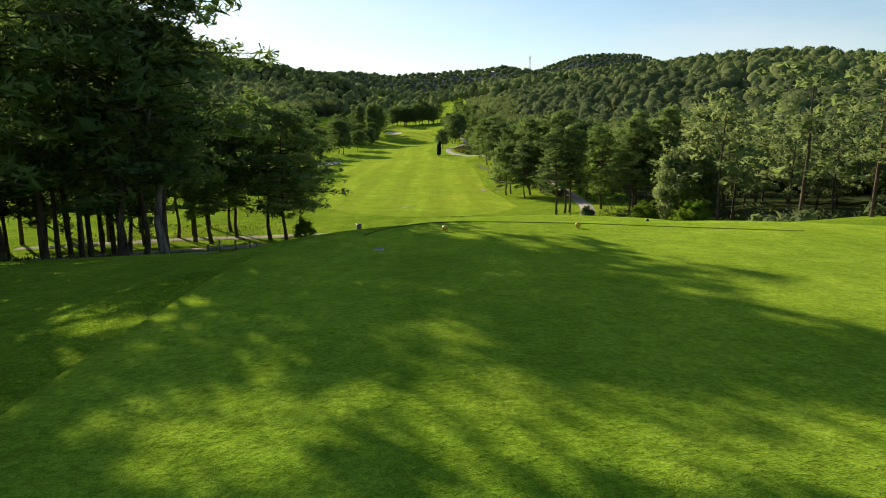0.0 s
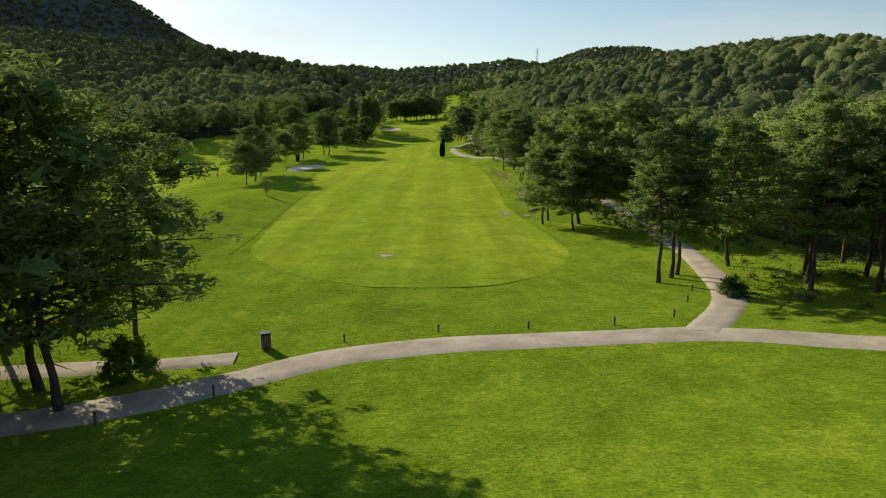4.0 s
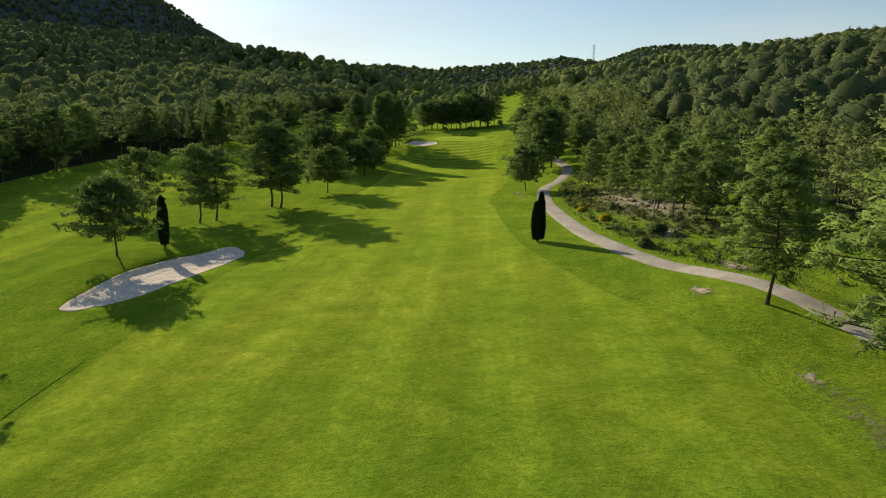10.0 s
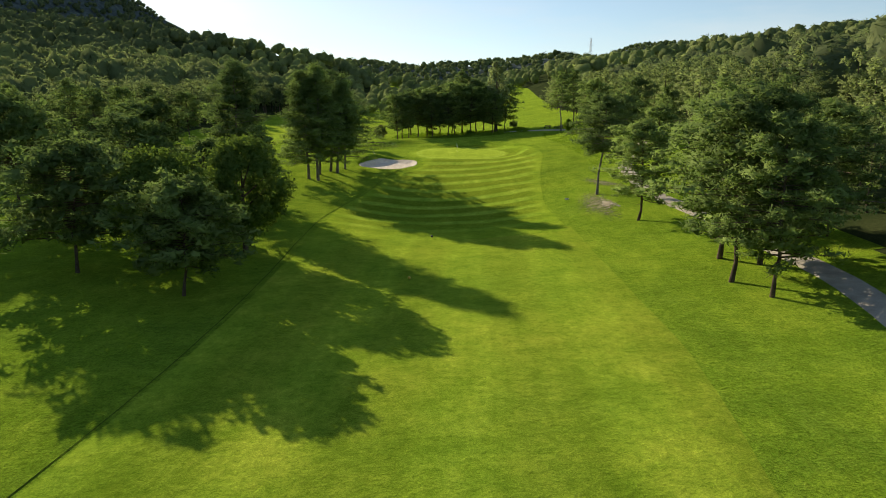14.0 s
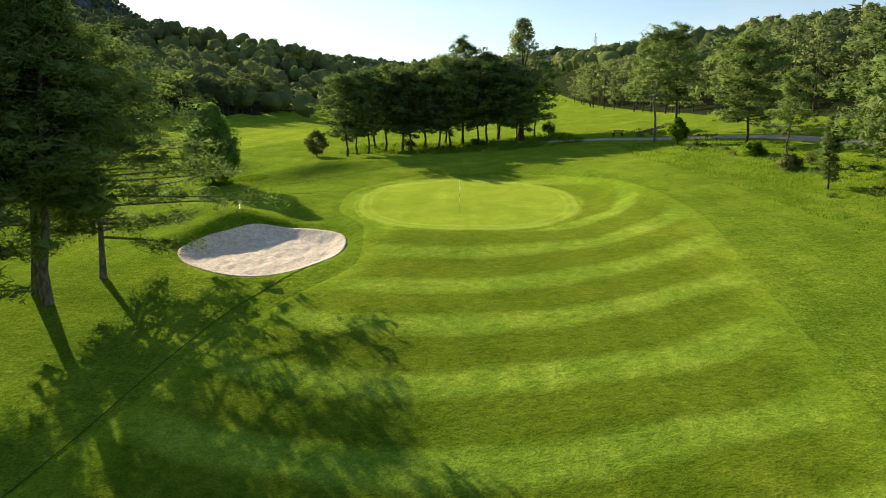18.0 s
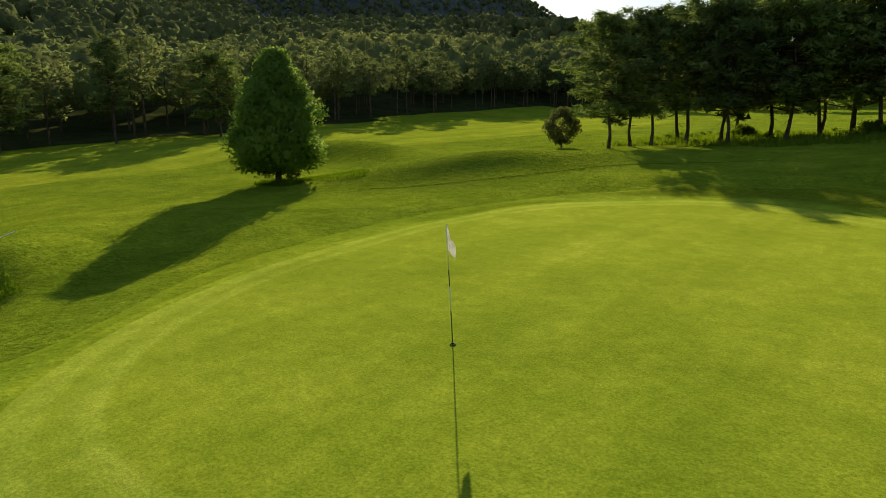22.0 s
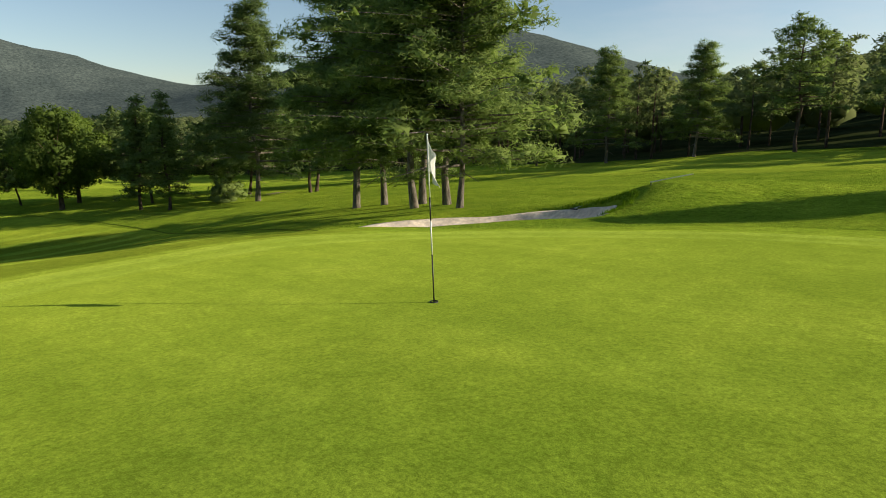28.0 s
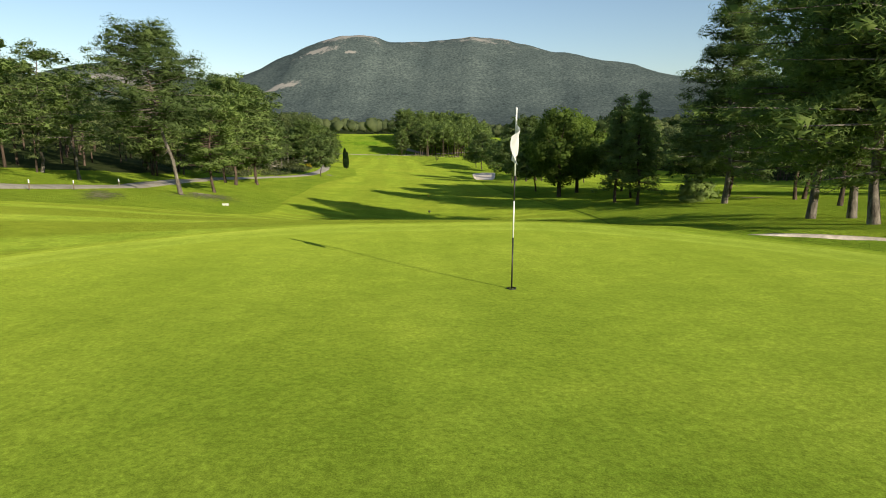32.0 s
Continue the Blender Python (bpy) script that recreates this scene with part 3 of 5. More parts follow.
def tube(points, radii, sides=7):
    """A tapered round limb along the points, as quads."""
    p, r = np.asarray(points, float), np.asarray(radii, float)
    n = len(p)
    way = np.gradient(p, axis=0)
    way /= np.linalg.norm(way, axis=1)[:, None] + 1e-9
    side = np.cross(way, (0.31, 0.95, 0.05))
    side /= np.linalg.norm(side, axis=1)[:, None] + 1e-9
    third = np.cross(way, side)
    a = np.arange(sides) * 2 * math.pi / sides
    v = p[:, None] + r[:, None, None] * (np.cos(a)[None, :, None] * side[:, None] + np.sin(a)[None, :, None] * third[:, None])
    j, i = np.meshgrid(np.arange(n - 1), np.arange(sides), indexing="ij")
    i2 = (i + 1) % sides
    f = np.stack([j * sides + i, j * sides + i2, (j + 1) * sides + i2, (j + 1) * sides + i], -1).reshape(-1, 4)
    return v.reshape(-1, 3), f


def joined(pieces):
    vs, fs, n = [], [], 0
    for v, f in pieces:
        vs.append(v)
        fs.append(f + n)
        n += len(v)
    return np.concatenate(vs), np.concatenate(fs)


def foliage(rng, cs, rs, per, leaf, flat, core, heart, small=True, up=0.35, wide=0.22, ragged=False):
    """Leaf tufts and dense hearts of the clumps, each face turned outwards, with soft normals that follow the clump and the crown."""
    n = len(cs)
    which = np.repeat(np.arange(n), per)
    d = rng.normal(size=(len(which), 3))
    d /= np.linalg.norm(d, axis=1)[:, None]
    at = cs[which] + d * (rng.uniform(0.3, 1, len(which)) ** 0.5)[:, None] * rs[which] * 1.08
    v, f = tri_cloud(rng, at, leaf, flat, wide)
    outward = (cs - heart) / (np.linalg.norm(cs - heart, axis=1)[:, None] + 1e-9)
    soft = d * 0.75 + outward[which] * 0.55 + (0, 0, up) + rng.normal(0, 0.16, d.shape)
    soft /= np.linalg.norm(soft, axis=1)[:, None]
    g = np.cross(v[1::3] - v[0::3], v[2::3] - v[0::3])
    flip = (g * soft).sum(1) < 0
    f[flip] = f[flip][:, ::-1]
    nv = np.repeat(soft, 3, 0)
    if core:
        cv, cf, cn = sprays(rng, cs, rs, core) if ragged else cores(rng, cs, rs, core, small)
        cn = cn * 0.75 + outward[:, None] * 0.55 + (0, 0, up)
        cn = (cn / np.linalg.norm(cn, axis=2)[..., None]).reshape(-1, 3)
        g = np.cross(cv[cf[:, 1]] - cv[cf[:, 0]], cv[cf[:, 2]] - cv[cf[:, 0]])
        flip = (g * cn[cf[:, 0]]).sum(1) < 0
        cf[flip] = cf[flip][:, ::-1]
        v, f = joined([(v, f), (cv, cf)])
        nv = np.concatenate([nv, cn])
    return v, f, nv


def soften(me, normals):
    a = me.attributes.new("custom_normal", "FLOAT_VECTOR", "POINT")
    a.data.foreach_set("vector", np.asarray(normals, np.float32).ravel())


def child(name, v, f, material, parent, smooth=True, label="", normals=None):
    ob = mesh_object(name, v, f, [material], smooth or normals is not None)
    if normals is not None:
        soften(ob.data, normals)
    ob.parent = parent
    if label:
        ob["label"] = label
    return ob


def pine_shape(seed, base=0.38, spread=0.30, limbs_n=46, slim=False, pad=1.0, fill=1.0, along=(1.0, 0.8, 0.6, 0.42), dome=False, drift=0.0, lop=0.0):
    """A pine one unit high: trunk, limbs and the leaf clumps along them; drift leans the trunk and lop lengthens the limbs towards x."""
    rng = np.random.RandomState(seed)
    bend = rng.normal(0, 0.014, (9, 2)).cumsum(0) * np.linspace(0.6, 1, 9)[:, None]
    bend -= bend[0]
    hs = np.linspace(-0.01, 0.97, 9)
    bend[:, 0] += drift * np.clip(hs, 0, 1) ** 0.9
    trunk = np.column_stack([bend, hs])
    tr = tube(trunk, np.interp(hs, [-0.01, 0.015, 0.05, 0.5, 1], [0.0168, 0.0138, 0.0120, 0.0082, 0.0022]), 9)
    on = lambda z: np.array([np.interp(z, hs, trunk[:, 0]), np.interp(z, hs, trunk[:, 1]), z])
    limbs, cs, rs = [], [], []
    turn = rng.uniform(0, 6.28)
    for k in range(limbs_n):
        u = (k + rng.uniform(0, 1)) / limbs_n
        z = base + (0.97 - base) * u ** 0.9
        turn += 2.4 + rng.normal(0, 0.4)
        top = (z - base) / (0.97 - base)
        if slim:
            reach = spread * (1.05 - top) ** 0.8
        elif dome:
            reach = spread * (1.1 * math.sqrt(1.02 - max(0.0, (top - 0.25) / 0.75) ** 2.4) if top > 0.25 else 0.75 + 1.4 * top)
        else:
            reach = spread * (0.55 + 0.62 * math.sin(min(1, top * 1.25 + 0.22) * math.pi)) if top < 0.62 else spread * (1.12 - 0.95 * (top - 0.62) / 0.38)
        reach *= rng.uniform(0.5, 1.18) * (1 + lop * math.cos(turn))
        a0 = on(min(0.95, z))
        rise = (rng.uniform(-0.045, 0.05) if not slim else rng.uniform(-0.05, 0.01)) + 0.05 * top
        way = np.array([math.cos(turn), math.sin(turn), 0])
        side = np.array([-way[1], way[0], 0])
        tip = a0 + way * reach + (0, 0, rise)
        mid = (a0 + tip) / 2 + side * rng.normal(0, 0.012) + (0, 0, rng.uniform(-0.012, 0.012))
        limbs.append(tube([a0, mid, tip], [0.0052 * (1.2 - top), 0.0034 * (1.2 - top), 0.001], 5))
        for q in along:
            if reach * q < 0.03 and q < 0.9:
                continue
            c = a0 + (tip - a0) * q + side * rng.normal(0, 0.032 + 0.05 * reach) * (1.25 - q * 0.7) + np.append(rng.normal(0, 0.012, 2), rng.normal(0, 0.010) + 0.006)
            w = pad * (0.047 if not slim else 0.042) * rng.uniform(0.65, 1.3)
            cs.append(c)
            rs.append((w, w, w * rng.uniform(0.42, 0.68) * fill))
    for _ in range(3):
        z = base * rng.uniform(0.7, 0.98)
        limbs.append(tube([on(z), on(z) + np.append(rng.normal(0, 0.06, 2), rng.uniform(-0.05, 0.02))], [0.0025, 0.0005], 4))
    return tr, joined(limbs), np.array(cs), np.array(rs), rng


def pine(name, seed, height, leaf, bark, needles, base=0.38, spread=0.30, limbs_n=46, per=26, slim=False, pad=1.0, fill=1.0, core=0.8, dome=False, slender=0.14, drift=0.0, lop=0.0, along=(1.0, 0.8, 0.6, 0.42)):
    tr, limbs, cs, rs, rng = pine_shape(seed, base, spread, limbs_n, slim, pad, fill, along, dome=dome, drift=drift, lop=lop)
    root = new(name)
    wood = joined([tr, limbs])
    child("trunk", wood[0] * height, wood[1], bark, root)
    v, f, nv = foliage(rng, cs * height, rs * height, per, leaf, 0.7, core, np.array([0, 0, (base * 0.6 + 0.3) * height]), wide=slender, ragged=True)
    child("crown", v, f, needles, root, normals=nv)
    return root


def crown_lump(rng, fine, tufts, size):
    """The crown of a tree seen from afar, one unit high: a lobed dome with ragged tufts of leaves."""
    tri = ICO[ICO_F]
    if fine:
        a, b, c = tri[:, 0], tri[:, 1], tri[:, 2]
        ab, bc, ca = (a + b) / 2, (b + c) / 2, (c + a) / 2
        tri = np.concatenate([np.stack(q, 1) for q in ((a, ab, ca), (ab, b, bc), (ca, bc, c), (ab, bc, ca))])
    waves = [(rng.normal(size=3), rng.uniform(0, 6.28)) for _ in range(7)]

    def surface(d):
        d = d / np.linalg.norm(d, axis=-1)[..., None]
        r = 0.86 + sum(0.085 * np.sin(3.4 * (d @ w) + p) for w, p in waves)
        return d, d * r[..., None] * (0.34, 0.34, 0.45) + (0, 0, 0.54)

    d, v = surface(tri.reshape(-1, 3))
    nv = d + (0, 0, 0.3)
    t = rng.normal(size=(tufts, 3)) + (0, 0, 0.45)
    t, at = surface(t)
    tv, tf = tri_cloud(rng, at, size, 0.7, 0.2)
    tn = t + (0, 0, 0.35) + rng.normal(0, 0.25, t.shape)
    g = np.cross(tv[1::3] - tv[0::3], tv[2::3] - tv[0::3])
    flip = (g * tn).sum(1) < 0
    tf[flip] = tf[flip][:, ::-1]
    nv = np.concatenate([nv, np.repeat(tn, 3, 0)])
    v, f = joined([(v, np.arange(len(v)).reshape(-1, 3)), (tv, tf)])
    return v, f, nv / np.linalg.norm(nv, axis=1)[:, None]


def grove_mesh(name, spots, seed, material, per_pad, size, limbs_n, kinds=5, trunks=True, label="", category="trees", base=0.3, spread=0.3, along=(1.0, 0.6), pad=1.4, core=0.95, fill=1.2, ragged=False, dome=None):
    """Many trees of a wood in one mesh; spots: x, y, height, width factor."""
    shapes = []
    for k in range(kinds):
        tr, limbs, cs, rs, rng = pine_shape(seed + k, base + 0.05 * (k % 3), spread * (0.85 + 0.15 * (k % 3)), limbs_n, k % 5 == 3, pad, fill, along, dome=k % 5 != 1)
        v, f, nv = crown_lump(rng, *dome) if dome else foliage(rng, cs, rs, per_pad, size, 0.7, core, np.array([0, 0, base * 0.6 + 0.3]), ragged=ragged)
        shapes.append((v, f, nv, tube([(0, 0, -0.03), (0.012, 0, 0.45), (0, 0.01, 0.9)], [0.016, 0.010, 0.003], 5)))
    rng = np.random.RandomState(seed + 99)
    pv, pf, pn, tv, tf, n, m = [], [], [], [], [], 0, 0
    z0 = land(spots[:, 0], spots[:, 1])
    for (x, y, h, w), z in zip(spots, z0):
        v, f, nv, (sv, sf) = shapes[rng.randint(kinds)]
        a = rng.uniform(0, 6.28)
        c, s = math.cos(a), math.sin(a)
        rot = np.array([[c, -s, 0], [s, c, 0], [0, 0, 1]])
        scale = np.array([w * h, w * h, h])
        pv.append((v @ rot.T) * scale + (x, y, z))
        pn.append(nv @ rot.T)
        pf.append(f + n)
        n += len(v)
        if trunks:
            tv.append((sv @ rot.T) * (h, h, h) + (x, y, z))
            tf.append(sf + m)
            m += len(sv)
    ob = mesh_object(name, np.concatenate(pv), np.concatenate(pf), [material], True)
    soften(ob.data, np.concatenate(pn))
    tagged(ob, label, category, kind="stuff")
    if trunks:
        t = mesh_object(name + "_trunks", np.concatenate(tv), np.concatenate(tf), [M_BARK])
        tagged(t, "dark bare pine trunks of the wood", "trunks", kind="stuff")
    return ob


def scatter(seed, box, gap, keep):
    """Spots on a jittered grid inside box (x0, y0, x1, y1), kept where keep(x, y) holds."""
    rng = np.random.RandomState(seed)
    x0, y0, x1, y1 = box
    gx, gy = np.meshgrid(np.arange(x0, x1, gap), np.arange(y0, y1, gap))
    x = gx.ravel() + rng.uniform(-0.8, 0.8, gx.size) * gap
    y = gy.ravel() + rng.uniform(-0.8, 0.8, gx.size) * gap
    ok = keep(x, y)
    return x[ok], y[ok], rng


# ---- woods ----
def spots_of(x, y, rng, low, high, wide=(0.85, 1.25)):
    return np.column_stack([x, y, rng.uniform(low, high, len(x)), rng.uniform(*wide, len(x))])


NEAR = dict(per_pad=9, size=0.034, limbs_n=26, along=(0.95, 0.6), pad=1.5, core=0.85, ragged=True)
INNER = dict(per_pad=1, size=0.06, limbs_n=4, dome=(True, 170, 0.085), trunks=False, kinds=9)
FAR = dict(per_pad=1, size=0.075, limbs_n=4, dome=(True, 36, 0.13), trunks=False, kinds=9)
CLAD = dict(FAR, dome=(False, 12, 0.2))
x, y, rng = scatter(11, (14, -50, 64, 520), 5.2, lambda x, y: (x > right_edge(y) + 0.5) & (x < right_edge(y) + 20))
spots = spots_of(x, y, rng, 7.0, 12.5)
spots[:, 2] *= np.interp(y, [150, 190, 290, 330], [1, 0.74, 0.74, 1])
grove_mesh("pine_wood", spots, 21, M_FOREST, label="dense dark green pine wood on the slope", base=0.2, **NEAR)
x, y, rng = scatter(18, (30, -50, 130, 520), 7.2, lambda x, y: x > right_edge(y) + 20)
spots = spots_of(x, y, rng, 8.5, 13, (0.9, 1.3))
spots[:, 2] *= np.interp(y, [150, 190, 290, 330], [1, 0.8, 0.8, 1])
grove_mesh("pine_wood", spots, 26, M_FOREST, label="dense dark green pine wood higher on the slope", **INNER)
x, y, rng = scatter(12, (-130, 60, -70, 560), 5.4, lambda x, y: (x < left_edge(y) - 1) & (x > left_edge(y) - 16))
spots = spots_of(x, y, rng, 10, 15)
spots[:, 2] *= np.interp(y, [290, 320], [1, 0.86])
grove_mesh("pine_wood", spots, 31, M_FOREST, label="tall dark green pine wood beyond the field", base=0.34, **dict(NEAR, per_pad=10, size=0.04))
x, y, rng = scatter(19, (-190, -60, -80, 560), 8.6, lambda x, y: x < left_edge(y) - 16)
spots = spots_of(x, y, rng, 11, 15)
spots[:, 2] *= np.interp(y, [280, 310, 450, 480], [1, 0.76, 0.76, 1])
grove_mesh("pine_wood", spots, 36, M_FOREST, label="dense dark pine wood higher beyond the field", **INNER)
x, y, rng = scatter(13, (130, -200, 620, 900), 11.5, lambda x, y: (x > 130) & (x < 330 + 0.3 * y))
grove_mesh("hillside_wood", spots_of(x, y, rng, 7, 12, (0.95, 1.5)), 41, M_FOREST, label="green pine wood covering the hillside", **FAR)
x, y, rng = scatter(14, (-560, -200, -190, 900), 11.5, lambda x, y: x < -190)
grove_mesh("hillside_wood", spots_of(x, y, rng, 8, 12.5, (0.95, 1.5)), 51, M_FOREST, label="dark green wood on the far slope", **FAR)
x, y, rng = scatter(15, (-190, 520, 420, 1000), 12, lambda x, y: np.abs(x - 12 - (y - 500) * 0.1) > np.interp(y, [520, 620, 640], [30, 22, -1]))
grove_mesh("valley_wood", spots_of(x, y, rng, 7, 11, (0.95, 1.5)), 61, M_FOREST, label="green wood closing the head of the valley", **FAR)
x, y, rng = scatter(16, (-260, -520, 420, -45), 21, lambda x, y: np.abs(x) < 400)
grove_mesh("valley_wood", spots_of(x, y, rng, 8, 12, (1.0, 1.5)), 71, M_FOREST, label="green wood behind the tees", **FAR)
x, y, rng = scatter(91, (-1250, 300, -545, 1600), 12.5, lambda x, y: x < -550)
grove_mesh("mountain_wood", spots_of(x, y, rng, 7, 11, (1.1, 1.7)), 95, M_FOREST, label="dark green wood on the mountain's flank", **CLAD)
x, y, rng = scatter(92, (-540, 985, 1250, 1750), 12.5, lambda x, y: x < 900 + 0 * y)
grove_mesh("mountain_wood", spots_of(x, y, rng, 7, 11, (1.1, 1.7)), 97, M_FOREST, label="green wood on the hills beyond the valley", **CLAD)
x, y, rng = scatter(17, (-52, 4, -22, 72), 4.6, lambda x, y: (x < -25) | (y < 26))
grove_mesh("pine_wood", spots_of(x, y, rng, 11, 15, (0.8, 1.1)), 81, M_PINE, label="dark pine wood beside the tees", base=0.4, **dict(NEAR, per_pad=22, size=0.032, limbs_n=30))


# ---- turf, sand and paths laid on the ground ----
def strip(name, ys, left, right, material, lift, cols, label, category):
    """Turf between two edge lines that run along y; its rims dip into the ground."""
    y = np.asarray(ys, float)
    u = np.linspace(0, 1, cols)
    x = left[:, None] * (1 - u) + right[:, None] * u
    yy = np.repeat(y[:, None], cols, 1)
    z = land(x, yy) + lift
    z[:, 0] -= lift + 0.05
    z[:, -1] -= lift + 0.05
    z[0] = land(x[0], yy[0]) - 0.03
    ob = mesh_grid(name, np.stack([x, yy, z], -1).reshape(-1, 3), cols, len(y), material)
    fade = step01(0, 0.12, np.minimum(u, 1 - u))[None] * step01(y[0], y[0] + 14, yy)
    ob.data.attributes.new("fade", "FLOAT", "POINT").data.foreach_set("value", fade.astype(np.float32).ravel())
    return tagged(ob, label, category, kind="structure")


def disc(name, shape, material, lift, label, category, reach=1.0, rings=26, turns=72, wobble=0.0, seed=0, rim=0.05, trodden=0.0):
    cx, cy, rx, ry, turn, power = shape
    a = np.arange(turns) * 2 * math.pi / turns
    c, s = np.cos(a), np.sin(a)
    r1 = 1 / (np.abs(c) ** power + np.abs(s) ** power) ** (1 / power)
    r1 = r1 * (1 + wobble * (np.sin(3 * a + seed) + 0.6 * np.sin(5 * a + 2 * seed) + 0.3 * np.sin(9 * a + seed)))
    k = np.append(np.linspace(0.001, 0.996, rings - 1), 1.0)[:, None] * reach
    u, v = k * r1 * c * rx, k * r1 * s * ry
    ct, st = math.cos(radians(turn)), math.sin(radians(turn))
    x, y = cx + u * ct - v * st, cy + u * st + v * ct
    z = land(x, y) + lift
    if trodden:  # rake marks and footprints
        z = z + trodden * (wander(x, y, 2.6, 8) + 0.7 * wander(x, y, 1.1, 9)) * (k < 0.9)
    z[-1] -= lift + rim
    ob = mesh_grid(name, np.stack([x, y, z], -1).reshape(-1, 3), turns, rings, material, closed=True)
    rims = ob.data.attributes.new("rim", "FLOAT", "POINT")
    rims.data.foreach_set("value", np.repeat(np.linspace(0, 1, rings), turns).astype(np.float32))
    return tagged(ob, label, category, kind="structure")


def smooth_line(points, step):
    """A soft curve through the points (Catmull-Rom), at even steps."""
    p = np.asarray(points, float)
    p = np.vstack([2 * p[0] - p[1], p, 2 * p[-1] - p[-2]])
    out = []
    for a, b, c, d in zip(p, p[1:], p[2:], p[3:]):
        n = max(2, int(np.linalg.norm(c - b) / step))
        t = np.linspace(0, 1, n, endpoint=False)[:, None]
        out.append(0.5 * (2 * b + (c - a) * t + (2 * a - 5 * b + 4 * c - d) * t**2 + (3 * b - a - 3 * c + d) * t**3))
    return np.vstack(out + [p[-2:-1]])


def ribbon(name, points, width, material, lift, label, category, cols=7, ragged=0.0, seed=1):
    p = smooth_line(points, 0.8)
    way = np.gradient(p, axis=0)
    way /= np.linalg.norm(way, axis=1)[:, None]
    side = np.column_stack([way[:, 1], -way[:, 0]])
    rng = np.random.RandomState(seed)
    w = width / 2 * (1 + ragged * np.convolve(rng.normal(size=len(p) + 6), np.ones(7) / 7, "valid"))
    u = np.linspace(-1, 1, cols)
    q = p[:, None] + side[:, None] * (u[None] * w[:, None])[..., None]
    z = land(q[..., 0], q[..., 1]) + lift + min(0.02, 0.1 * width) * (1 - u[None] ** 2)
    dip = min(lift + 0.06, 0.3 * width)
    z[:, 0] -= dip
    z[:, -1] -= dip
    ob = mesh_grid(name, np.dstack([q, z]).reshape(-1, 3), cols, len(p), material)
    return tagged(ob, label, category, kind="structure")


FAIR_Y = [78.8, 79.2, 80.5, 83, 88, 94, 105, 128, 143, 155, 166, 176, 190, 207, 225, 237, 246, 267, 299]
FAIR_L = [-0.6, -3.8, -6.8, -10, -14.5, -17.6, -19.1, -21, -21.5, -23.8, -26.5, -27.5, -28.5, -28.6, -29.5, -29.5, -26.5, -25.2, -26.6]
FAIR_R = [0.2, 3.2, 5.8, 8.3, 11, 12.4, 11.8, 10, 10.3, 10.2, 9.9, 9, 3.6, -0.8, -2.4, -3.1, -1.8, 0.8, 0.6]
fy = np.append(np.arange(78.8, 84, 0.2), np.arange(84, 299.1, 1.2))
strip("fairway", fy, hermite(FAIR_Y, FAIR_L, fy), hermite(FAIR_Y, FAIR_R, fy), M_FAIR, 0.04, 46, "long striped yellow-green mown fairway", "fairway")
FIELD_Y = [96, 120, 160, 200, 240, 290, 330, 370, 420, 470]
FIELD_L = [-100, -100, -95, -92, -86, -87, -80, -79, -79, -72]
FIELD_R = [-52, -44, -48, -54, -58, -66, -56, -52, -44, -40]
ly = np.arange(96, 470.1, 2.5)
strip("far_fairway", ly, hermite(FIELD_Y, FIELD_L, ly), hermite(FIELD_Y, FIELD_R, ly), M_FAIR, 0.06, 30, "bright mown fairway of the neighbouring hole", "fairway")
APPR_Y = [296, 310, 322, 334, 340, 346, 352, 360, 368, 373]
APPR_L = [-26.5, -26.4, -24.2, -20.4, -17.6, -18.3, -21.0, -21.6, -19.0, -14]
APPR_R = [0.4, -0.4, 0.3, 1.6, 2.6, 3.4, 2.9, 1.2, -2.2, -8]
ay = np.arange(296, 373.1, 0.9)
strip("approach", ay, hermite(APPR_Y, APPR_L, ay), hermite(APPR_Y, APPR_R, ay), M_APPR, 0.045, 44, "approach mown in pale and dark rings round the green", "fairway")
disc("collar", GREEN, M_COLLAR, 0.056, "ring of short darker grass round the green", "collar", reach=1.035, rings=30, wobble=0.012, rim=-0.038)
disc("green", GREEN, M_GREEN, 0.07, "smooth finely mown pale putting green", "putting green", rings=40, turns=96, wobble=0.012, rim=-0.06)
disc("tee_ground", TEE_1, M_TEE, 0.10, "raised mown teeing ground with a dark cut edge", "tee", rings=24)
disc("tee_ground", TEE_2, M_TEE, 0.028, "lower oval mown teeing ground", "tee", rings=18, rim=-0.018)
disc("bunker", BUNKER_1, M_SAND, 0.03, "long pale sand bunker beside the fairway", "bunker", reach=0.95, rings=40, turns=110, wobble=0.05, seed=2, trodden=0.03)
disc("bunker", BUNKER_2, M_SAND, 0.035, "pale raked sand bunker with footprints beside the green", "bunker", reach=0.93, rings=52, turns=150, wobble=0.02, seed=4, trodden=0.035)

ROAD = [(-60, 40), (-40, 49), (-22, 56.5), (-11.8, 60.7), (-3, 66), (9, 67), (15, 66.6), (19.5, 64.5), (30, 60)]
TRACK = [(13.5, 67.2), (17.5, 73), (19.7, 80), (21.8, 90), (23, 100), (24, 114), (24.3, 132), (22.0, 157), (16, 179), (12.6, 187), (9.3, 194), (6.2, 204), (4.9, 215), (4.3, 230), (5.6, 246),
         (9.6, 258), (12.8, 272), (12.9, 285), (12.2, 298), (11.4, 309), (12.6, 326), (14.9, 332.5), (17.6, 339), (21.4, 348.5), (24, 355), (24.6, 365), (21.5, 376), (16, 383), (11.4, 388.5), (6, 395), (-1, 401)]
SPUR = [(-34, 27), (-24, 31.5), (-16.5, 36.2), (-15.8, 40.5), (-20.5, 47.5), (-27, 53.5)]
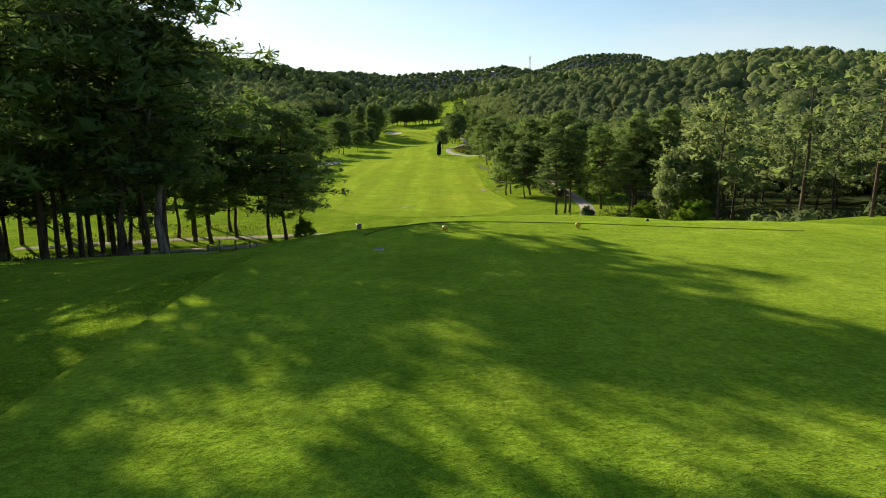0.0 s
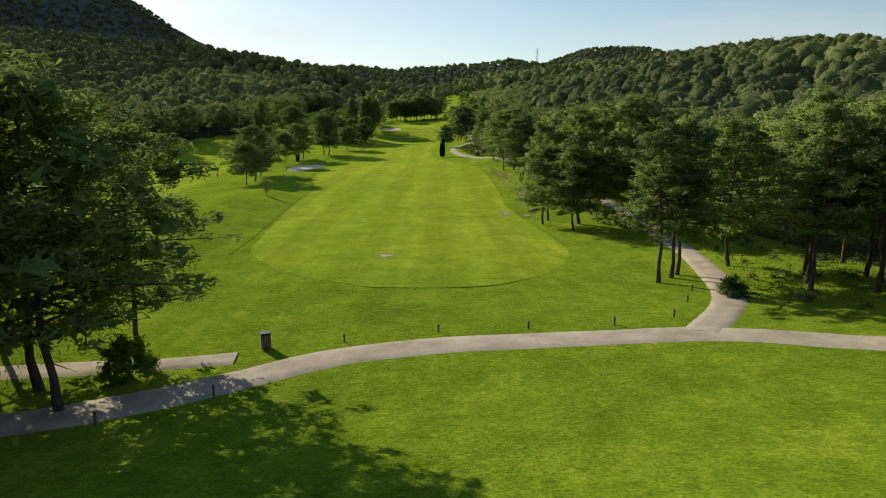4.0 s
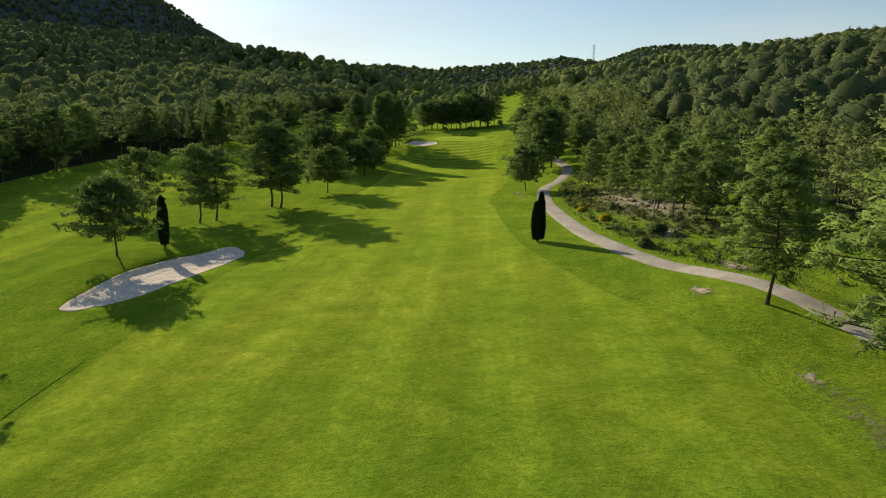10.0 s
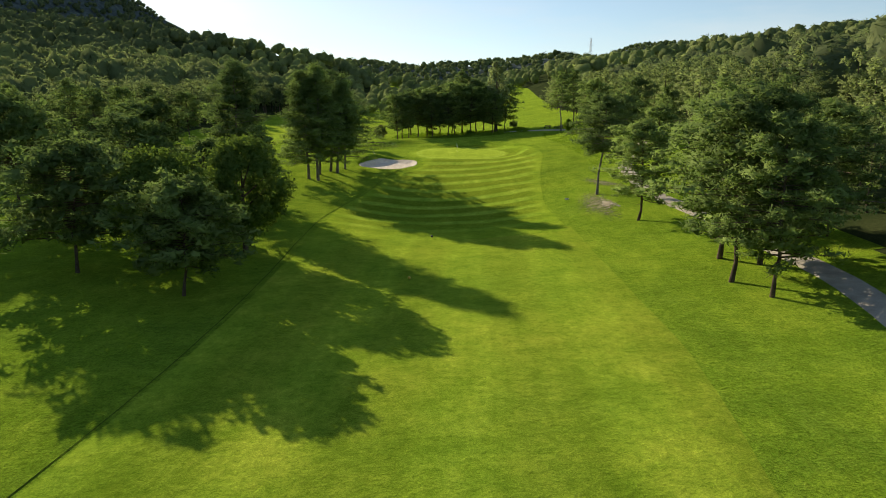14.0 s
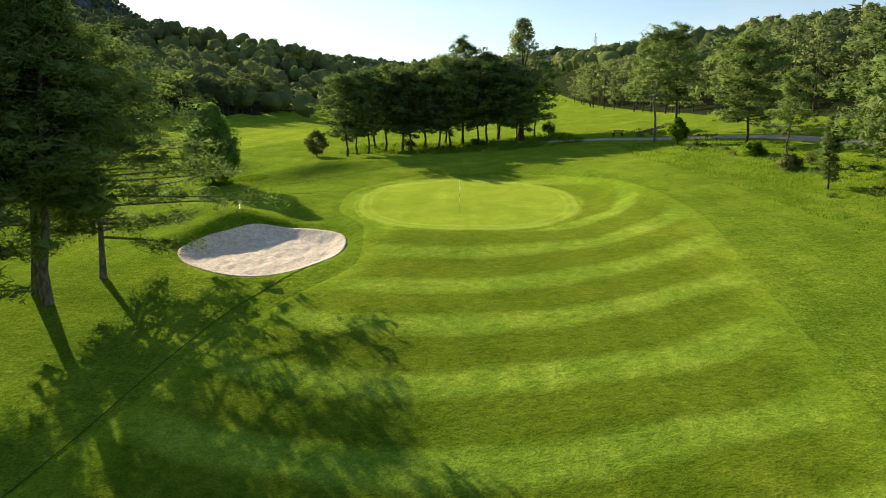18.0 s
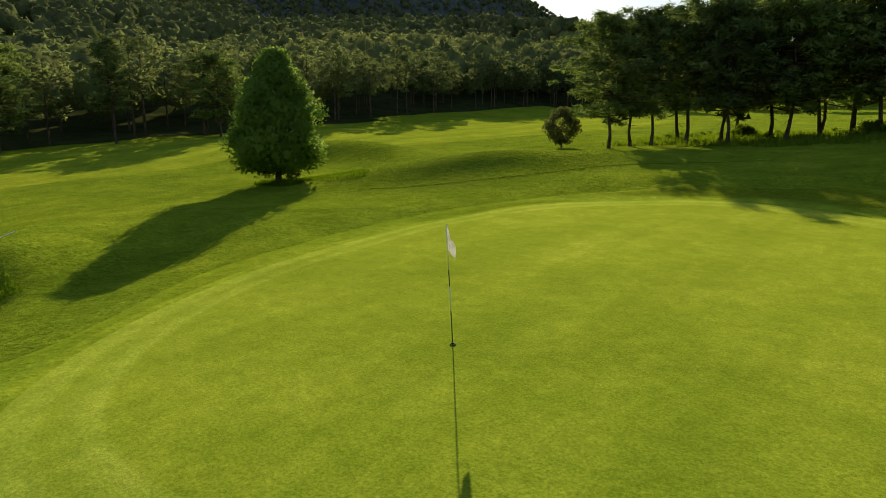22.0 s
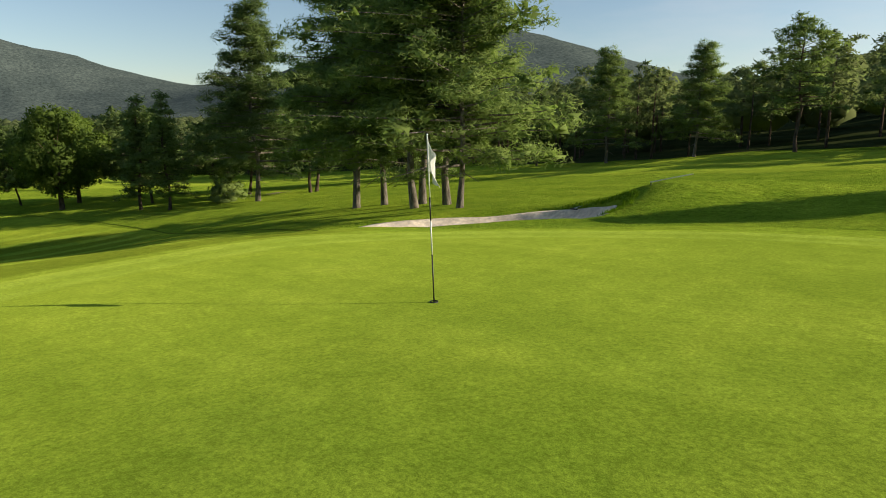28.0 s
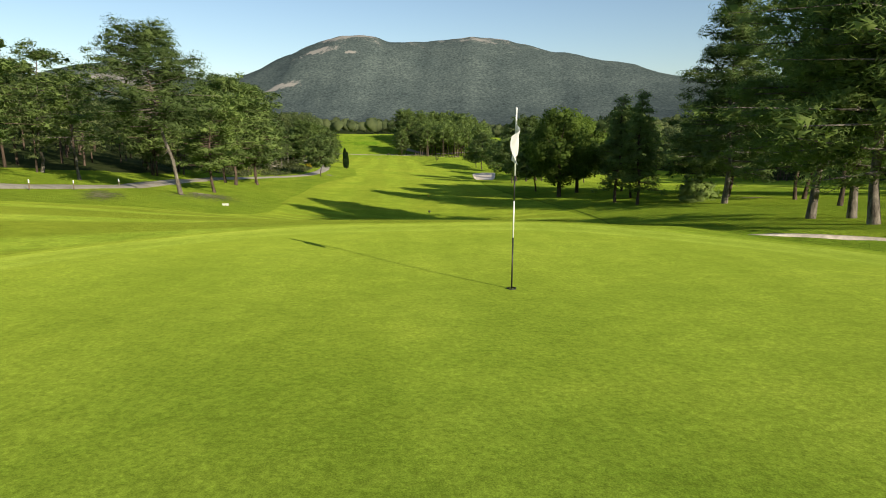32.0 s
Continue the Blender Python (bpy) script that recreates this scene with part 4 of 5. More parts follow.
TRODDEN = [(-9.5, 65.6), (-14, 64.9), (-20, 64.6), (-28, 63.8), (-42, 61.5)]
ribbon("road", ROAD, 2.9, M_PATH, 0.05, "grey gravelly cart road crossing before the fairway", "path", ragged=0.1)
ribbon("cart_path", TRACK, 2.3, M_PATH, 0.06, "grey asphalt cart path winding beside the fairway", "path", ragged=0.06)
ribbon("trodden_path", TRODDEN, 2.2, M_PATH, 0.05, "pale trodden earth path under the pines", "path", ragged=0.25, seed=3)
ribbon("side_path", SPUR, 4.4, M_PATH, 0.045, "worn gravel path under the pines", "path", ragged=0.2)
M_CUT = plain_mat("dark_turf_cut", (0.045, 0.07, 0.01), (0.09, 0.135, 0.018), 3.0, 0.95, 0.02)
ribbon("turf_cut", [(-18.4, 91), (-19.3, 105), (-21.1, 128), (-21.6, 143)], 0.055, M_CUT, 0.035, "thin dark cut line along the fairway's edge", "turf edge", cols=3, ragged=0.5)
ribbon("turf_cut", [(-23.9, 155), (-26.8, 167), (-27.8, 177)], 0.05, M_CUT, 0.035, "thin dark cut line along the fairway's edge", "turf edge", cols=3, ragged=0.5)
ribbon("turf_cut", [(-29.6, 237.5), (-26.5, 246), (-25.2, 267), (-26.7, 299), (-26.4, 310), (-24.0, 322), (-22.4, 332), (-20.6, 337.5), (-19.2, 340.6)], 0.055, M_CUT, 0.035, "thin dark cut line along the fairway's edge", "turf edge", cols=3, ragged=0.5)
ribbon("turf_cut", [(-29, 365.6), (-26.8, 367.3), (-23.1, 371), (-19.4, 376.3), (-16.6, 378.8), (-12, 380.5)], 0.045, M_CUT, 0.035, "thin dark cut line below the grassy ridge", "turf edge", cols=3, ragged=0.6)
ribbon("turf_cut", [(-2.0, 16.9), (-1.6, 17.8), (-0.8, 18.7), (0.1, 19.3), (1.4, 19.45), (3.6, 19.3), (5.6, 19.0), (8.0, 18.3), (10.5, 17.4)], 0.12, M_CUT, 0.112, "dark cut edge along the rim of the tee", "turf edge", cols=3, ragged=0.6)


# ---- trees that stand by themselves ----
def broadleaf(name, seed, height, width, leaf, count, material, stem=0.12, pointed=1.0, waist=0.35, flat=0.9, core=0.6, clumps=150):
    """A round or pear-shaped leafy tree: short trunk, limbs, and a crown of leaf clumps."""
    rng = np.random.RandomState(seed)
    root = new(name)
    tv = tube([(0, 0, -0.15), (0.02, 0, height * stem), (0, 0.02, height * 0.75)], [height * 0.028, height * 0.021, height * 0.004], 9)
    limbs = []
    for k in range(12):
        a, z = k * 2.4, height * (stem + 0.05 + 0.045 * k)
        limbs.append(tube([(0, 0, z * 0.8), (math.cos(a) * width * 0.3, math.sin(a) * width * 0.3, z + 0.1 * height)], [height * 0.009, height * 0.002], 5))
    child("trunk", *joined([tv] + limbs), M_BARK, root)
    n = clumps
    u = rng.uniform(0.02, 1, n)
    a = rng.uniform(0, 6.28, n)
    prof = np.where(u < waist, (u / waist) ** 0.45, ((1 - u) / (1 - waist)) ** (0.75 * pointed)) * (1 + 0.13 * rng.normal(size=n))
    r = prof * width / 2 * rng.uniform(0.3, 1.0, n) ** 0.6
    cs = np.column_stack([np.cos(a) * r, np.sin(a) * r, height * (stem + (1 - stem) * u * 0.97)])
    w = 0.105 * width * rng.uniform(0.8, 1.4, n)
    v, f, nv = foliage(rng, cs, np.column_stack([w, w, w * 0.95]), count // n, leaf, flat, core, np.array([0, 0, height * (stem + 0.35)]), small=False, up=0.15, wide=0.36)
    child("crown", v, f, material, root, normals=nv)
    return root


def bush(name, seed, height, width, leaf, count, material):
    rng = np.random.RandomState(seed)
    root = new(name)
    stems = [tube([(0, 0, -0.05), (math.cos(k) * width * 0.22, math.sin(k) * width * 0.22, height * 0.6)], [0.035, 0.01], 5) for k in range(7)]
    child("stem", *joined(stems), M_BARK, root)
    n = 46
    d = rng.normal(size=(n, 3))
    d[:, 2] = np.abs(d[:, 2])
    d /= np.linalg.norm(d, axis=1)[:, None]
    cs = d * rng.uniform(0.45, 0.85, n)[:, None] * (width / 2, width / 2, height * 0.95) + (0, 0, height * 0.05)
    w = 0.15 * width * rng.uniform(0.7, 1.3, n)
    v, f, nv = foliage(rng, cs, np.column_stack([w, w, w * 0.8]), count // n, leaf, 0.9, 0.7, np.array([0, 0, 0.0]), up=0.2)
    child("foliage", v, f, material, root, normals=nv)
    return root


def cypress(name, seed, height, spires):
    """Column cypress; spires: x, y, share of the height, width."""
    rng = np.random.RandomState(seed)
    root = new(name)
    child("trunk", *tube([(0, 0, -0.1), (0, 0, height * 0.35)], [0.13, 0.09], 8), M_BARK, root)
    for sx, sy, part, width in spires:
        n = 5200
        u = rng.uniform(0, 1, n) ** 0.9
        prof = np.where(u < 0.3, 0.55 + 0.45 * (u / 0.3) ** 0.6, np.sqrt(np.clip(1 - ((u - 0.3) / 0.7) ** 1.9, 0, 1)))
        a = rng.uniform(0, 6.28, n)
        r = prof * width / 2 * (0.8 + 0.2 * rng.uniform(0, 1, n)) * (1 + 0.08 * np.sin(3 * a + 9 * u))
        at = np.column_stack([sx + np.cos(a) * r, sy + np.sin(a) * r, height * (0.06 + 0.92 * part * u)])
        v, f = tri_cloud(rng, at, 0.2, 1.6)
        child("crown", v, f, M_CYPRESS, root, smooth=False)
    return root


def put(ob, x, y, size, turn, lean=0.0, sink=0.06, wide=1.0, group=""):
    z = float(land(x, y)) - sink
    m = pose(x, y, z, lean, 0, turn) @ Matrix.Diagonal((size * wide, size * wide, size, 1))
    c = copy_thing(ob, m)
    if group:
        c["group"] = group
    return c


# Pines 12 m high as patterns; each is set out where it stands and the pattern itself is one of them.
LONG = (1.0, 0.87, 0.74, 0.6, 0.46, 0.32)
PATTERNS = {
    "broad": (dict(leaf=0.30, seed=5, base=0.22, spread=0.37, limbs_n=84, pad=1.2, fill=1.05, core=0.88, dome=True), "broad dark green pine with a spreading crown"),
    "round": (dict(leaf=0.30, seed=17, base=0.26, spread=0.50, limbs_n=116, pad=1.5, fill=1.35, core=0.95, dome=True), "low round-headed dark pine with a wide crown"),
    "tall": (dict(leaf=0.30, seed=23, base=0.34, spread=0.27, limbs_n=58, pad=1.0, core=0.8), "tall slender pine with a bare lower trunk"),
    "old": (dict(leaf=0.21, per=80, slender=0.085, along=LONG, seed=31, base=0.17, spread=0.36, limbs_n=82, slim=True, pad=1.15, fill=0.85, core=0.7), "tall old pine with grey bark and layered branches"),
    "spire": (dict(leaf=0.21, per=80, slender=0.085, along=LONG, seed=37, base=0.30, spread=0.23, limbs_n=74, slim=True, pad=1.2, core=0.7), "tall narrow old pine with a bare grey trunk"),
    "wide": (dict(leaf=0.21, per=80, slender=0.085, along=LONG, seed=61, base=0.17, spread=0.40, limbs_n=96, pad=1.35, core=0.7, lop=0.5), "broad old pine with long low limbs beside the bunker"),
    "low": (dict(leaf=0.30, seed=83, base=0.06, spread=0.34, limbs_n=92, pad=1.25, core=0.88, dome=True), "pine with branches down to the ground beside the path"),
    "leaning": (dict(leaf=0.22, per=95, slender=0.085, seed=71, base=0.42, spread=0.35, limbs_n=84, pad=1.4, fill=0.9, core=0.72, dome=True, drift=0.24, lop=0.12), "leaning pine with a bare pale trunk and wind-swept crown"),
    "fir": (dict(leaf=0.30, seed=43, base=0.14, spread=0.22, limbs_n=64, slim=True, pad=1.15, core=0.85), "dense cone-shaped dark green conifer"),
    "open": (dict(leaf=0.30, seed=57, base=0.38, spread=0.30, limbs_n=44, pad=1.05, core=0.8), "open-crowned pine with a leaning bare trunk"),
}
STANDS = {}
STANDS["pines beside the tees"] = [
        ("open", -14.4, 32.6, 17), ("broad", -15.7, 31.0, 15.5), ("tall", -16.2, 36.9, 13), ("tall", -19.5, 41.3, 14), ("broad", -17.6, 22.0, 15), ("tall", -18.4, 35.8, 14), ("tall", -21.0, 33, 14), ("tall", -19.5, 14, 15), ("tall", -24, 24, 14),
        ("broad", -26.5, 52.9, 13), ("tall", -28.9, 61, 13), ("tall", -27.2, 65, 13), ("tall", -24.5, 62.5, 14), ("broad", -22.2, 60.8, 13), ("tall", -20.9, 64.6, 13), ("tall", -16.8, 62.3, 14),
        ("broad", -14.6, 60.0, 13), ("broad", -14.6, 66.8, 11), ("tall", -31, 57, 14), ("tall", -34, 64, 13), ("broad", -30, 47, 13), ("tall", -27, 38, 15), ("tall", -36, 50, 14), ("tall", -23, 69, 12)]
STANDS["pines at the road"] = [
        ("tall", 15.4, 79.0, 10.5), ("tall", 16.8, 80.5, 10.5), ("tall", 17.6, 81.5, 11), ("broad", 22.5, 84, 11), ("tall", 23.5, 75, 11), ("tall", 24.5, 77, 11), ("tall", 25.5, 79, 12), ("tall", 27, 74, 12), ("tall", 29, 78, 12),
        ("broad", 12.4, 109.8, 9), ("broad", 15.0, 104.8, 9)]
STANDS["pines along the fairway"] = [
        ("open", 13.5, 112.6, 11.8), ("broad", 16.6, 109.4, 13), ("broad", 21.1, 105.3, 14), ("broad", 24.5, 101.5, 12), ("tall", 25.5, 110, 12), ("open", 14.9, 151.4, 12), ("tall", 18.5, 147, 11), ("broad", 13.7, 169.4, 12), ("broad", 15.8, 169.5, 12.5),
        ("open", 16.5, 165, 9.5), ("broad", 12.5, 181.4, 9), ("open", 18.9, 136.1, 12), ("tall", 19.5, 140.5, 12), ("broad", 20.4, 139.2, 12.5), ("open", 21.2, 138.4, 11.5), ("low", 19.6, 158.6, 9.5), ("low", 20.4, 153.6, 10), ("low", 20.6, 148.4, 9), ("low", 21.4, 144.6, 10), ("low", 26.3, 150.5, 11), ("low", 26.8, 141.5, 11), ("low", 25.2, 158.5, 10), ("low", 27, 131.5, 10), ("broad", 19, 128, 11), ("tall", 17.8, 121, 11), ("broad", 19.6, 116, 12), ("broad", 19, 169, 10), ("broad", 14.9, 149.2, 11.5)]
STANDS["pines left of the fairway"] = [
        ("round", -37.2, 157.8, 8.0), ("broad", -37.9, 166, 11), ("round", -40.0, 177.4, 8.6), ("broad", -51.3, 226.7, 10), ("broad", -42.6, 224.8, 10.3), ("broad", -41.0, 226.4, 9.8), ("round", -39.9, 200.9, 7.4), ("broad", -36.6, 236.6, 12.5),
        ("broad", -34.9, 235.6, 12), ("round", -31.2, 250.0, 7.7), ("round", -29.6, 275.5, 7.8), ("round", -39.7, 280.1, 9.6)]
STANDS["pines before the green"] = [
        ("round", -61.5, 304.8, 12), ("broad", -46.5, 306, 12), ("tall", -45.3, 306.6, 12), ("broad", -35.5, 294, 9), ("round", -45, 290, 8), ("fir", -32.5, 303.3, 10), ("old", -37.7, 308.8, 16.5), ("tall", -41.6, 317, 12), ("fir", -31.9, 299.2, 10), ("broad", -44, 298, 11)]
STANDS["old pines by the bunker"] = [
        ("old", -32.2, 327.3, 16.5), ("old", -33.8, 328.2, 15.5), ("spire", -31.9, 334.8, 15.5), ("spire", -33.1, 332.0, 15), ("wide", -30.0, 337.1, 12), ("spire", -30.6, 333.6, 15)]
STANDS["pines right of the green"] = [
        ("round", 2.5, 245.1, 6.9), ("broad", 7.0, 276, 12), ("broad", 10.2, 279, 12.5), ("broad", 8.4, 281.5, 12.5), ("leaning", 5.3, 310.4, 11.4), ("broad", 6.6, 297, 9.5), ("open", 16.8, 274, 9.5), ("broad", 17, 284, 10), ("broad", 8.0, 272.5, 10.5),
        ("open", 15.0, 359, 7.5), ("round", 17.8, 347.1, 8.6), ("fir", 13.4, 350, 5), ("open", 12.2, 384.5, 13), ("tall", 15.5, 387, 13), ("broad", 17, 371, 11), ("broad", 22, 356, 11), ("open", 18.6, 303.6, 10), ("open", 15.4, 304.2, 8.5), ("broad", 14.5, 318, 9), ("tall", 19, 330, 10)]
STANDS["small pines on the scrub"] = [
        ("open", 15.4, 216, 7), ("broad", 17.5, 213.5, 7), ("broad", 22, 218, 8), ("broad", 15.5, 238, 6.5), ("broad", 21, 234, 8), ("open", 24, 226, 8), ("broad", 14, 250, 7), ("broad", 23.5, 241, 8), ("broad", 24.5, 209, 8), ("open", 11.8, 241.2, 5.5), ("open", 12.6, 226, 5), ("open", 13.6, 211, 5.2), ("open", 14.8, 208.3, 6), ("broad", 17.5, 206, 6), ("broad", 17, 233, 6.5), ("open", 18, 220, 6), ("broad", 20, 247, 7), ("broad", 17.5, 256, 7.5), ("open", 21, 214, 7)]
STANDS["pines of the grove"] = [
        ("broad", -27.2, 393.8, 11), ("broad", -26.2, 396.2, 11), ("tall", -24.7, 397, 11), ("broad", -24.5, 404, 12), ("tall", -22.5, 399.5, 12), ("broad", -20.3, 402.4, 12), ("broad", -18.6, 397.5, 11.5), ("broad", -17, 406, 13), ("broad", -14.8, 400, 12), ("broad", -12.9, 405, 13.5),
        ("tall", -11, 410, 16), ("broad", -8.5, 403.5, 12.5), ("broad", -7, 409, 13.5), ("broad", -5.4, 409.5, 12.5), ("broad", -21, 411, 12), ("broad", -14, 414, 13), ("broad", -3.2, 402, 10.5), ("broad", 0.8, 411, 12), ("broad", -5, 416, 13)]
STANDS["pines beyond the field"] = [
        ("tall", -89.5, 246.4, 12), ("tall", -97.5, 223, 13), ("broad", -93, 233, 12), ("broad", -96.5, 212, 13), ("old", -79.5, 322, 13.8), ("old", -81.5, 332, 12.8), ("tall", -78.5, 343, 12.8), ("broad", -80.5, 353, 11.8), ("fir", -79.5, 312, 10.8), ("tall", -89, 300, 11.8), ("broad", -81.5, 366, 11.8), ("tall", -96, 258, 12), ("broad", -95, 272, 13), ("broad", -98, 286, 13), ("tall", -81.5, 378, 11.8), ("broad", -78.5, 390, 10.8)]
rng = np.random.RandomState(7)
made = {}
for stand, trees in STANDS.items():
    for kind, tx, ty, th in trees:
        if kind not in made:
            keys, words = PATTERNS[kind]
            made[kind] = pine("pine_tree", height=12.0, bark=M_BARK_PALE if kind in ("old", "open", "spire", "wide", "leaning") else M_BARK, needles=M_PINE, **keys)
            tagged(made[kind], words, "pine tree", group=stand)
            ob = made[kind]
            ob.matrix_basis = pose(tx, ty, float(land(tx, ty)) - 0.06, 0, 0, {"wide": 0, "leaning": 62}.get(kind, rng.uniform(0, 360))) @ Matrix.Scale(th / 12, 4)
        else:
            src = made[kind]
            keep = src.matrix_basis.copy()
            src.matrix_basis = Matrix.Identity(4)
            put(src, tx, ty, th / 12, rng.uniform(0, 360), rng.normal(0, 1.2), wide=rng.uniform(0.92, 1.1), group=stand)
            src.matrix_basis = keep

lime = broadleaf("lime_tree", 3, 7.3, 5.3, 0.16, 46000, M_LIME, stem=0.09, pointed=0.85, waist=0.2, core=0.42, clumps=330)
tagged(lime, "pear-shaped leafy green tree on a short trunk", "tree")
lime.matrix_basis = pose(-35.0, 365.1, float(land(-35, 365.1)) - 0.05, 0, 0, 30)
poplar = broadleaf("poplar_tree", 8, 18.2, 6.2, 0.26, 13000, M_ASPEN, stem=0.16, pointed=0.7, waist=0.45, core=0.0)
tagged(poplar, "tall pale green poplar rising out of the grove", "tree")
poplar.matrix_basis = pose(-2.0, 405.5, float(land(-2, 405.5)) - 0.05)
small = broadleaf("small_tree", 12, 3.4, 3.2, 0.16, 4600, M_SCRUB, stem=0.16, pointed=0.6, waist=0.5, core=0.25)
tagged(small, "small round-headed grey-green tree by the grove", "tree")
small.matrix_basis = pose(-31.4, 393.3, float(land(-31.4, 393.3)) - 0.05)
sap = broadleaf("sapling", 14, 3.0, 2.3, 0.18, 2600, M_WEED, stem=0.2, pointed=0.7, waist=0.4)
tagged(sap, "young light green broadleaf tree beside the path", "tree")
sap.matrix_basis = pose(12.9, 378.5, float(land(12.9, 378.5)) - 0.05)
bare = broadleaf("bare_tree", 19, 2.6, 2.0, 0.1, 750, M_SCRUB, stem=0.25, pointed=0.6, waist=0.5, core=0.05)
tagged(bare, "small thin nearly bare young tree", "tree")
bare.matrix_basis = pose(-26.3, 132.4, float(land(-26.3, 132.4)) - 0.05)
big = broadleaf("broadleaf_tree", 21, 7.6, 6.4, 0.2, 22000, M_POPLAR, stem=0.04, pointed=0.5, waist=0.4, core=0.5, clumps=220)
tagged(big, "large rounded light green broadleaf tree at the wood's edge", "tree")
big.matrix_basis = pose(24.4, 60.6, float(land(24.4, 60.6)) - 0.1)
for ox, oy, oh, ow, seed in ((-29.5, 287.6, 9.6, 8.4, 29), (-33.4, 281.5, 9.0, 7.8, 27)):
    oak = broadleaf("oak_tree", seed, oh, ow, 0.22, 17000, M_OAK, stem=0.22, pointed=0.45, waist=0.45, core=0.35, clumps=90)
    tagged(oak, "round-headed green broadleaf tree beside the fairway", "tree", group="broadleaf trees beside the fairway")
    oak.matrix_basis = pose(ox, oy, float(land(ox, oy)) - 0.06, 0, 0, 50 * seed)
twin = cypress("cypress_tree", 4, 5.0, [(-0.18, -0.05, 0.80, 0.85), (0.3, 0.1, 1.0, 0.95)])
tagged(twin, "two-stemmed dark column cypress beside the fairway", "cypress")
twin.matrix_basis = pose(0.8, 205.0, float(land(0.8, 205)) - 0.05)
single = cypress("cypress_tree", 6, 5.6, [(0, 0, 1.0, 1.15)])
tagged(single, "single dark column cypress behind the bunker", "cypress")
single.matrix_basis = pose(-38.2, 206.8, float(land(-38.2, 206.8)) - 0.05)

BUSHES = [(8.9, 212.5, 0.8, 1.5, "yellow-flowering broom bush beside the path", "y"), (7.6, 220.5, 0.6, 1.2, "yellow-flowering broom bush beside the path", "y"), (18.2, 74.3, 1.5, 1.9, "clipped dark green round bush beside the road", "c"), (20.5, 60.3, 3.4, 3.6, "leafy light green bush at the wood's edge", "w"), (22, 52.5, 2.6, 4.0, "green bush under the trees", "w"),
          (14.9, 358, 1.6, 2.2, "round grey-green bush on the bank", "s"), (-13.6, 63.6, 2.4, 2.6, "green bush among the pine trunks", "w"), (3.4, 413, 3.0, 2.6, "dark bush at the end of the grove", "c"),
          (9.8, 199, 1.0, 1.6, "low grey-green scrub bush on the dry slope", "s"), (12.0, 203, 1.2, 2.0, "low grey-green scrub bush on the dry slope", "s"), (16, 366.5, 1.8, 2.4, "leafy bush beside the path", "w"), (-37.6, 304.3, 3.2, 4.0, "dense round bush under the pines", "c"),
          (11.2, 219, 0.9, 1.5, "low grey-green scrub bush on the dry slope", "s"), (9.5, 231, 0.8, 1.4, "low grey-green scrub bush on the dry slope", "s"), (26, 66, 3.0, 3.6, "dark green bush under the trees", "c"), (-20, 410, 1.4, 3, "bushy growth under the grove", "w"), (-9, 402.5, 1.3, 3, "bushy growth under the grove", "w")]
for k, (bx, by, bh, bw, words, kind) in enumerate(BUSHES):
    ob = bush("bush", 60 + k, bh, bw, 0.16, 2400, {"y": M_BROOM, "c": M_PINE, "w": M_WEED, "s": M_SCRUB}[kind])
    tagged(ob, words, "bush")
    ob.matrix_basis = pose(bx, by, float(land(bx, by)) - 0.05, 0, 0, 40 * k)


# ---- tall grass, scrub and rubble ----
def blades(name, spots, height, width, material, label, seed):
    """Upright grass blades, one slim triangle each."""
    rng = np.random.RandomState(seed)
    n = len(spots)
    z = land(spots[:, 0], spots[:, 1])
    a = rng.uniform(0, 6.28, n)
    h = height * rng.uniform(0.5, 1.3, n)
    w = width * rng.uniform(0.6, 1.4, n)
    base = np.column_stack([spots, z - 0.02])
    side = np.column_stack([np.cos(a) * w, np.sin(a) * w, np.zeros(n)])
    tip = np.column_stack([rng.normal(0, 0.3, n) * h, rng.normal(0, 0.3, n) * h, h])
    v = np.stack([base - side, base + side, base + tip], 1).reshape(-1, 3)
    ob = mesh_object(name, v, np.arange(3 * n).reshape(-1, 3), [material], False)
    return tagged(ob, label, "grass", kind="stuff")


def field(seed, n, box, keep, even=False):
    rng = np.random.RandomState(seed)
    p = rng.uniform((box[0], box[1]), (box[2], box[3]), (n, 2))
    thick = wander(p[:, 0], p[:, 1], 7, seed) + 0.6 * wander(p[:, 0], p[:, 1], 2.5, seed + 1) + rng.normal(0, 0.35, n)
    return p[keep(p[:, 0], p[:, 1]) & ((thick > 0) | even)]


blades("tall_grass", field(1, 30000, (-29, 391, 6, 415), lambda x, y: y > 393.5 + 4 * np.sin(x * 0.2) - 0.10 * (x + 27)), 0.42, 0.05, M_WEED, "lush tall grass under the grove", 1)
path_x = lambda y: np.interp(y, [p[1] for p in TRACK[:24]], [p[0] for p in TRACK[:24]])
blades("tall_grass", field(2, 30000, (5, 332, 22, 384), lambda x, y: (x > np.interp(y, [332, 345, 360, 372, 384], [9, 9, 7.5, 6.5, 8])) & (x < path_x(y) - 1.5)), 0.22, 0.03, M_WEED, "rough tall grass on the bank", 2)
blades("scrub_grass", field(3, 30000, (4, 186, 30, 262), lambda x, y: x > path_x(y) + 1.6), 0.30, 0.035, M_SCRUB, "dry scrub and herbs on the slope", 3)
blades("wood_undergrowth", field(4, 22000, (14, 72, 34, 190), lambda x, y: x > path_x(y) + 1.6), 0.26, 0.035, M_SCRUB, "low undergrowth beside the path", 4)
blades("wood_undergrowth", field(5, 14000, (-40, 8, -11, 76), lambda x, y: (x < -17.5) & ((y < 47) | (y > 63))), 0.28, 0.05, M_SCRUB, "low undergrowth under the pines", 5)
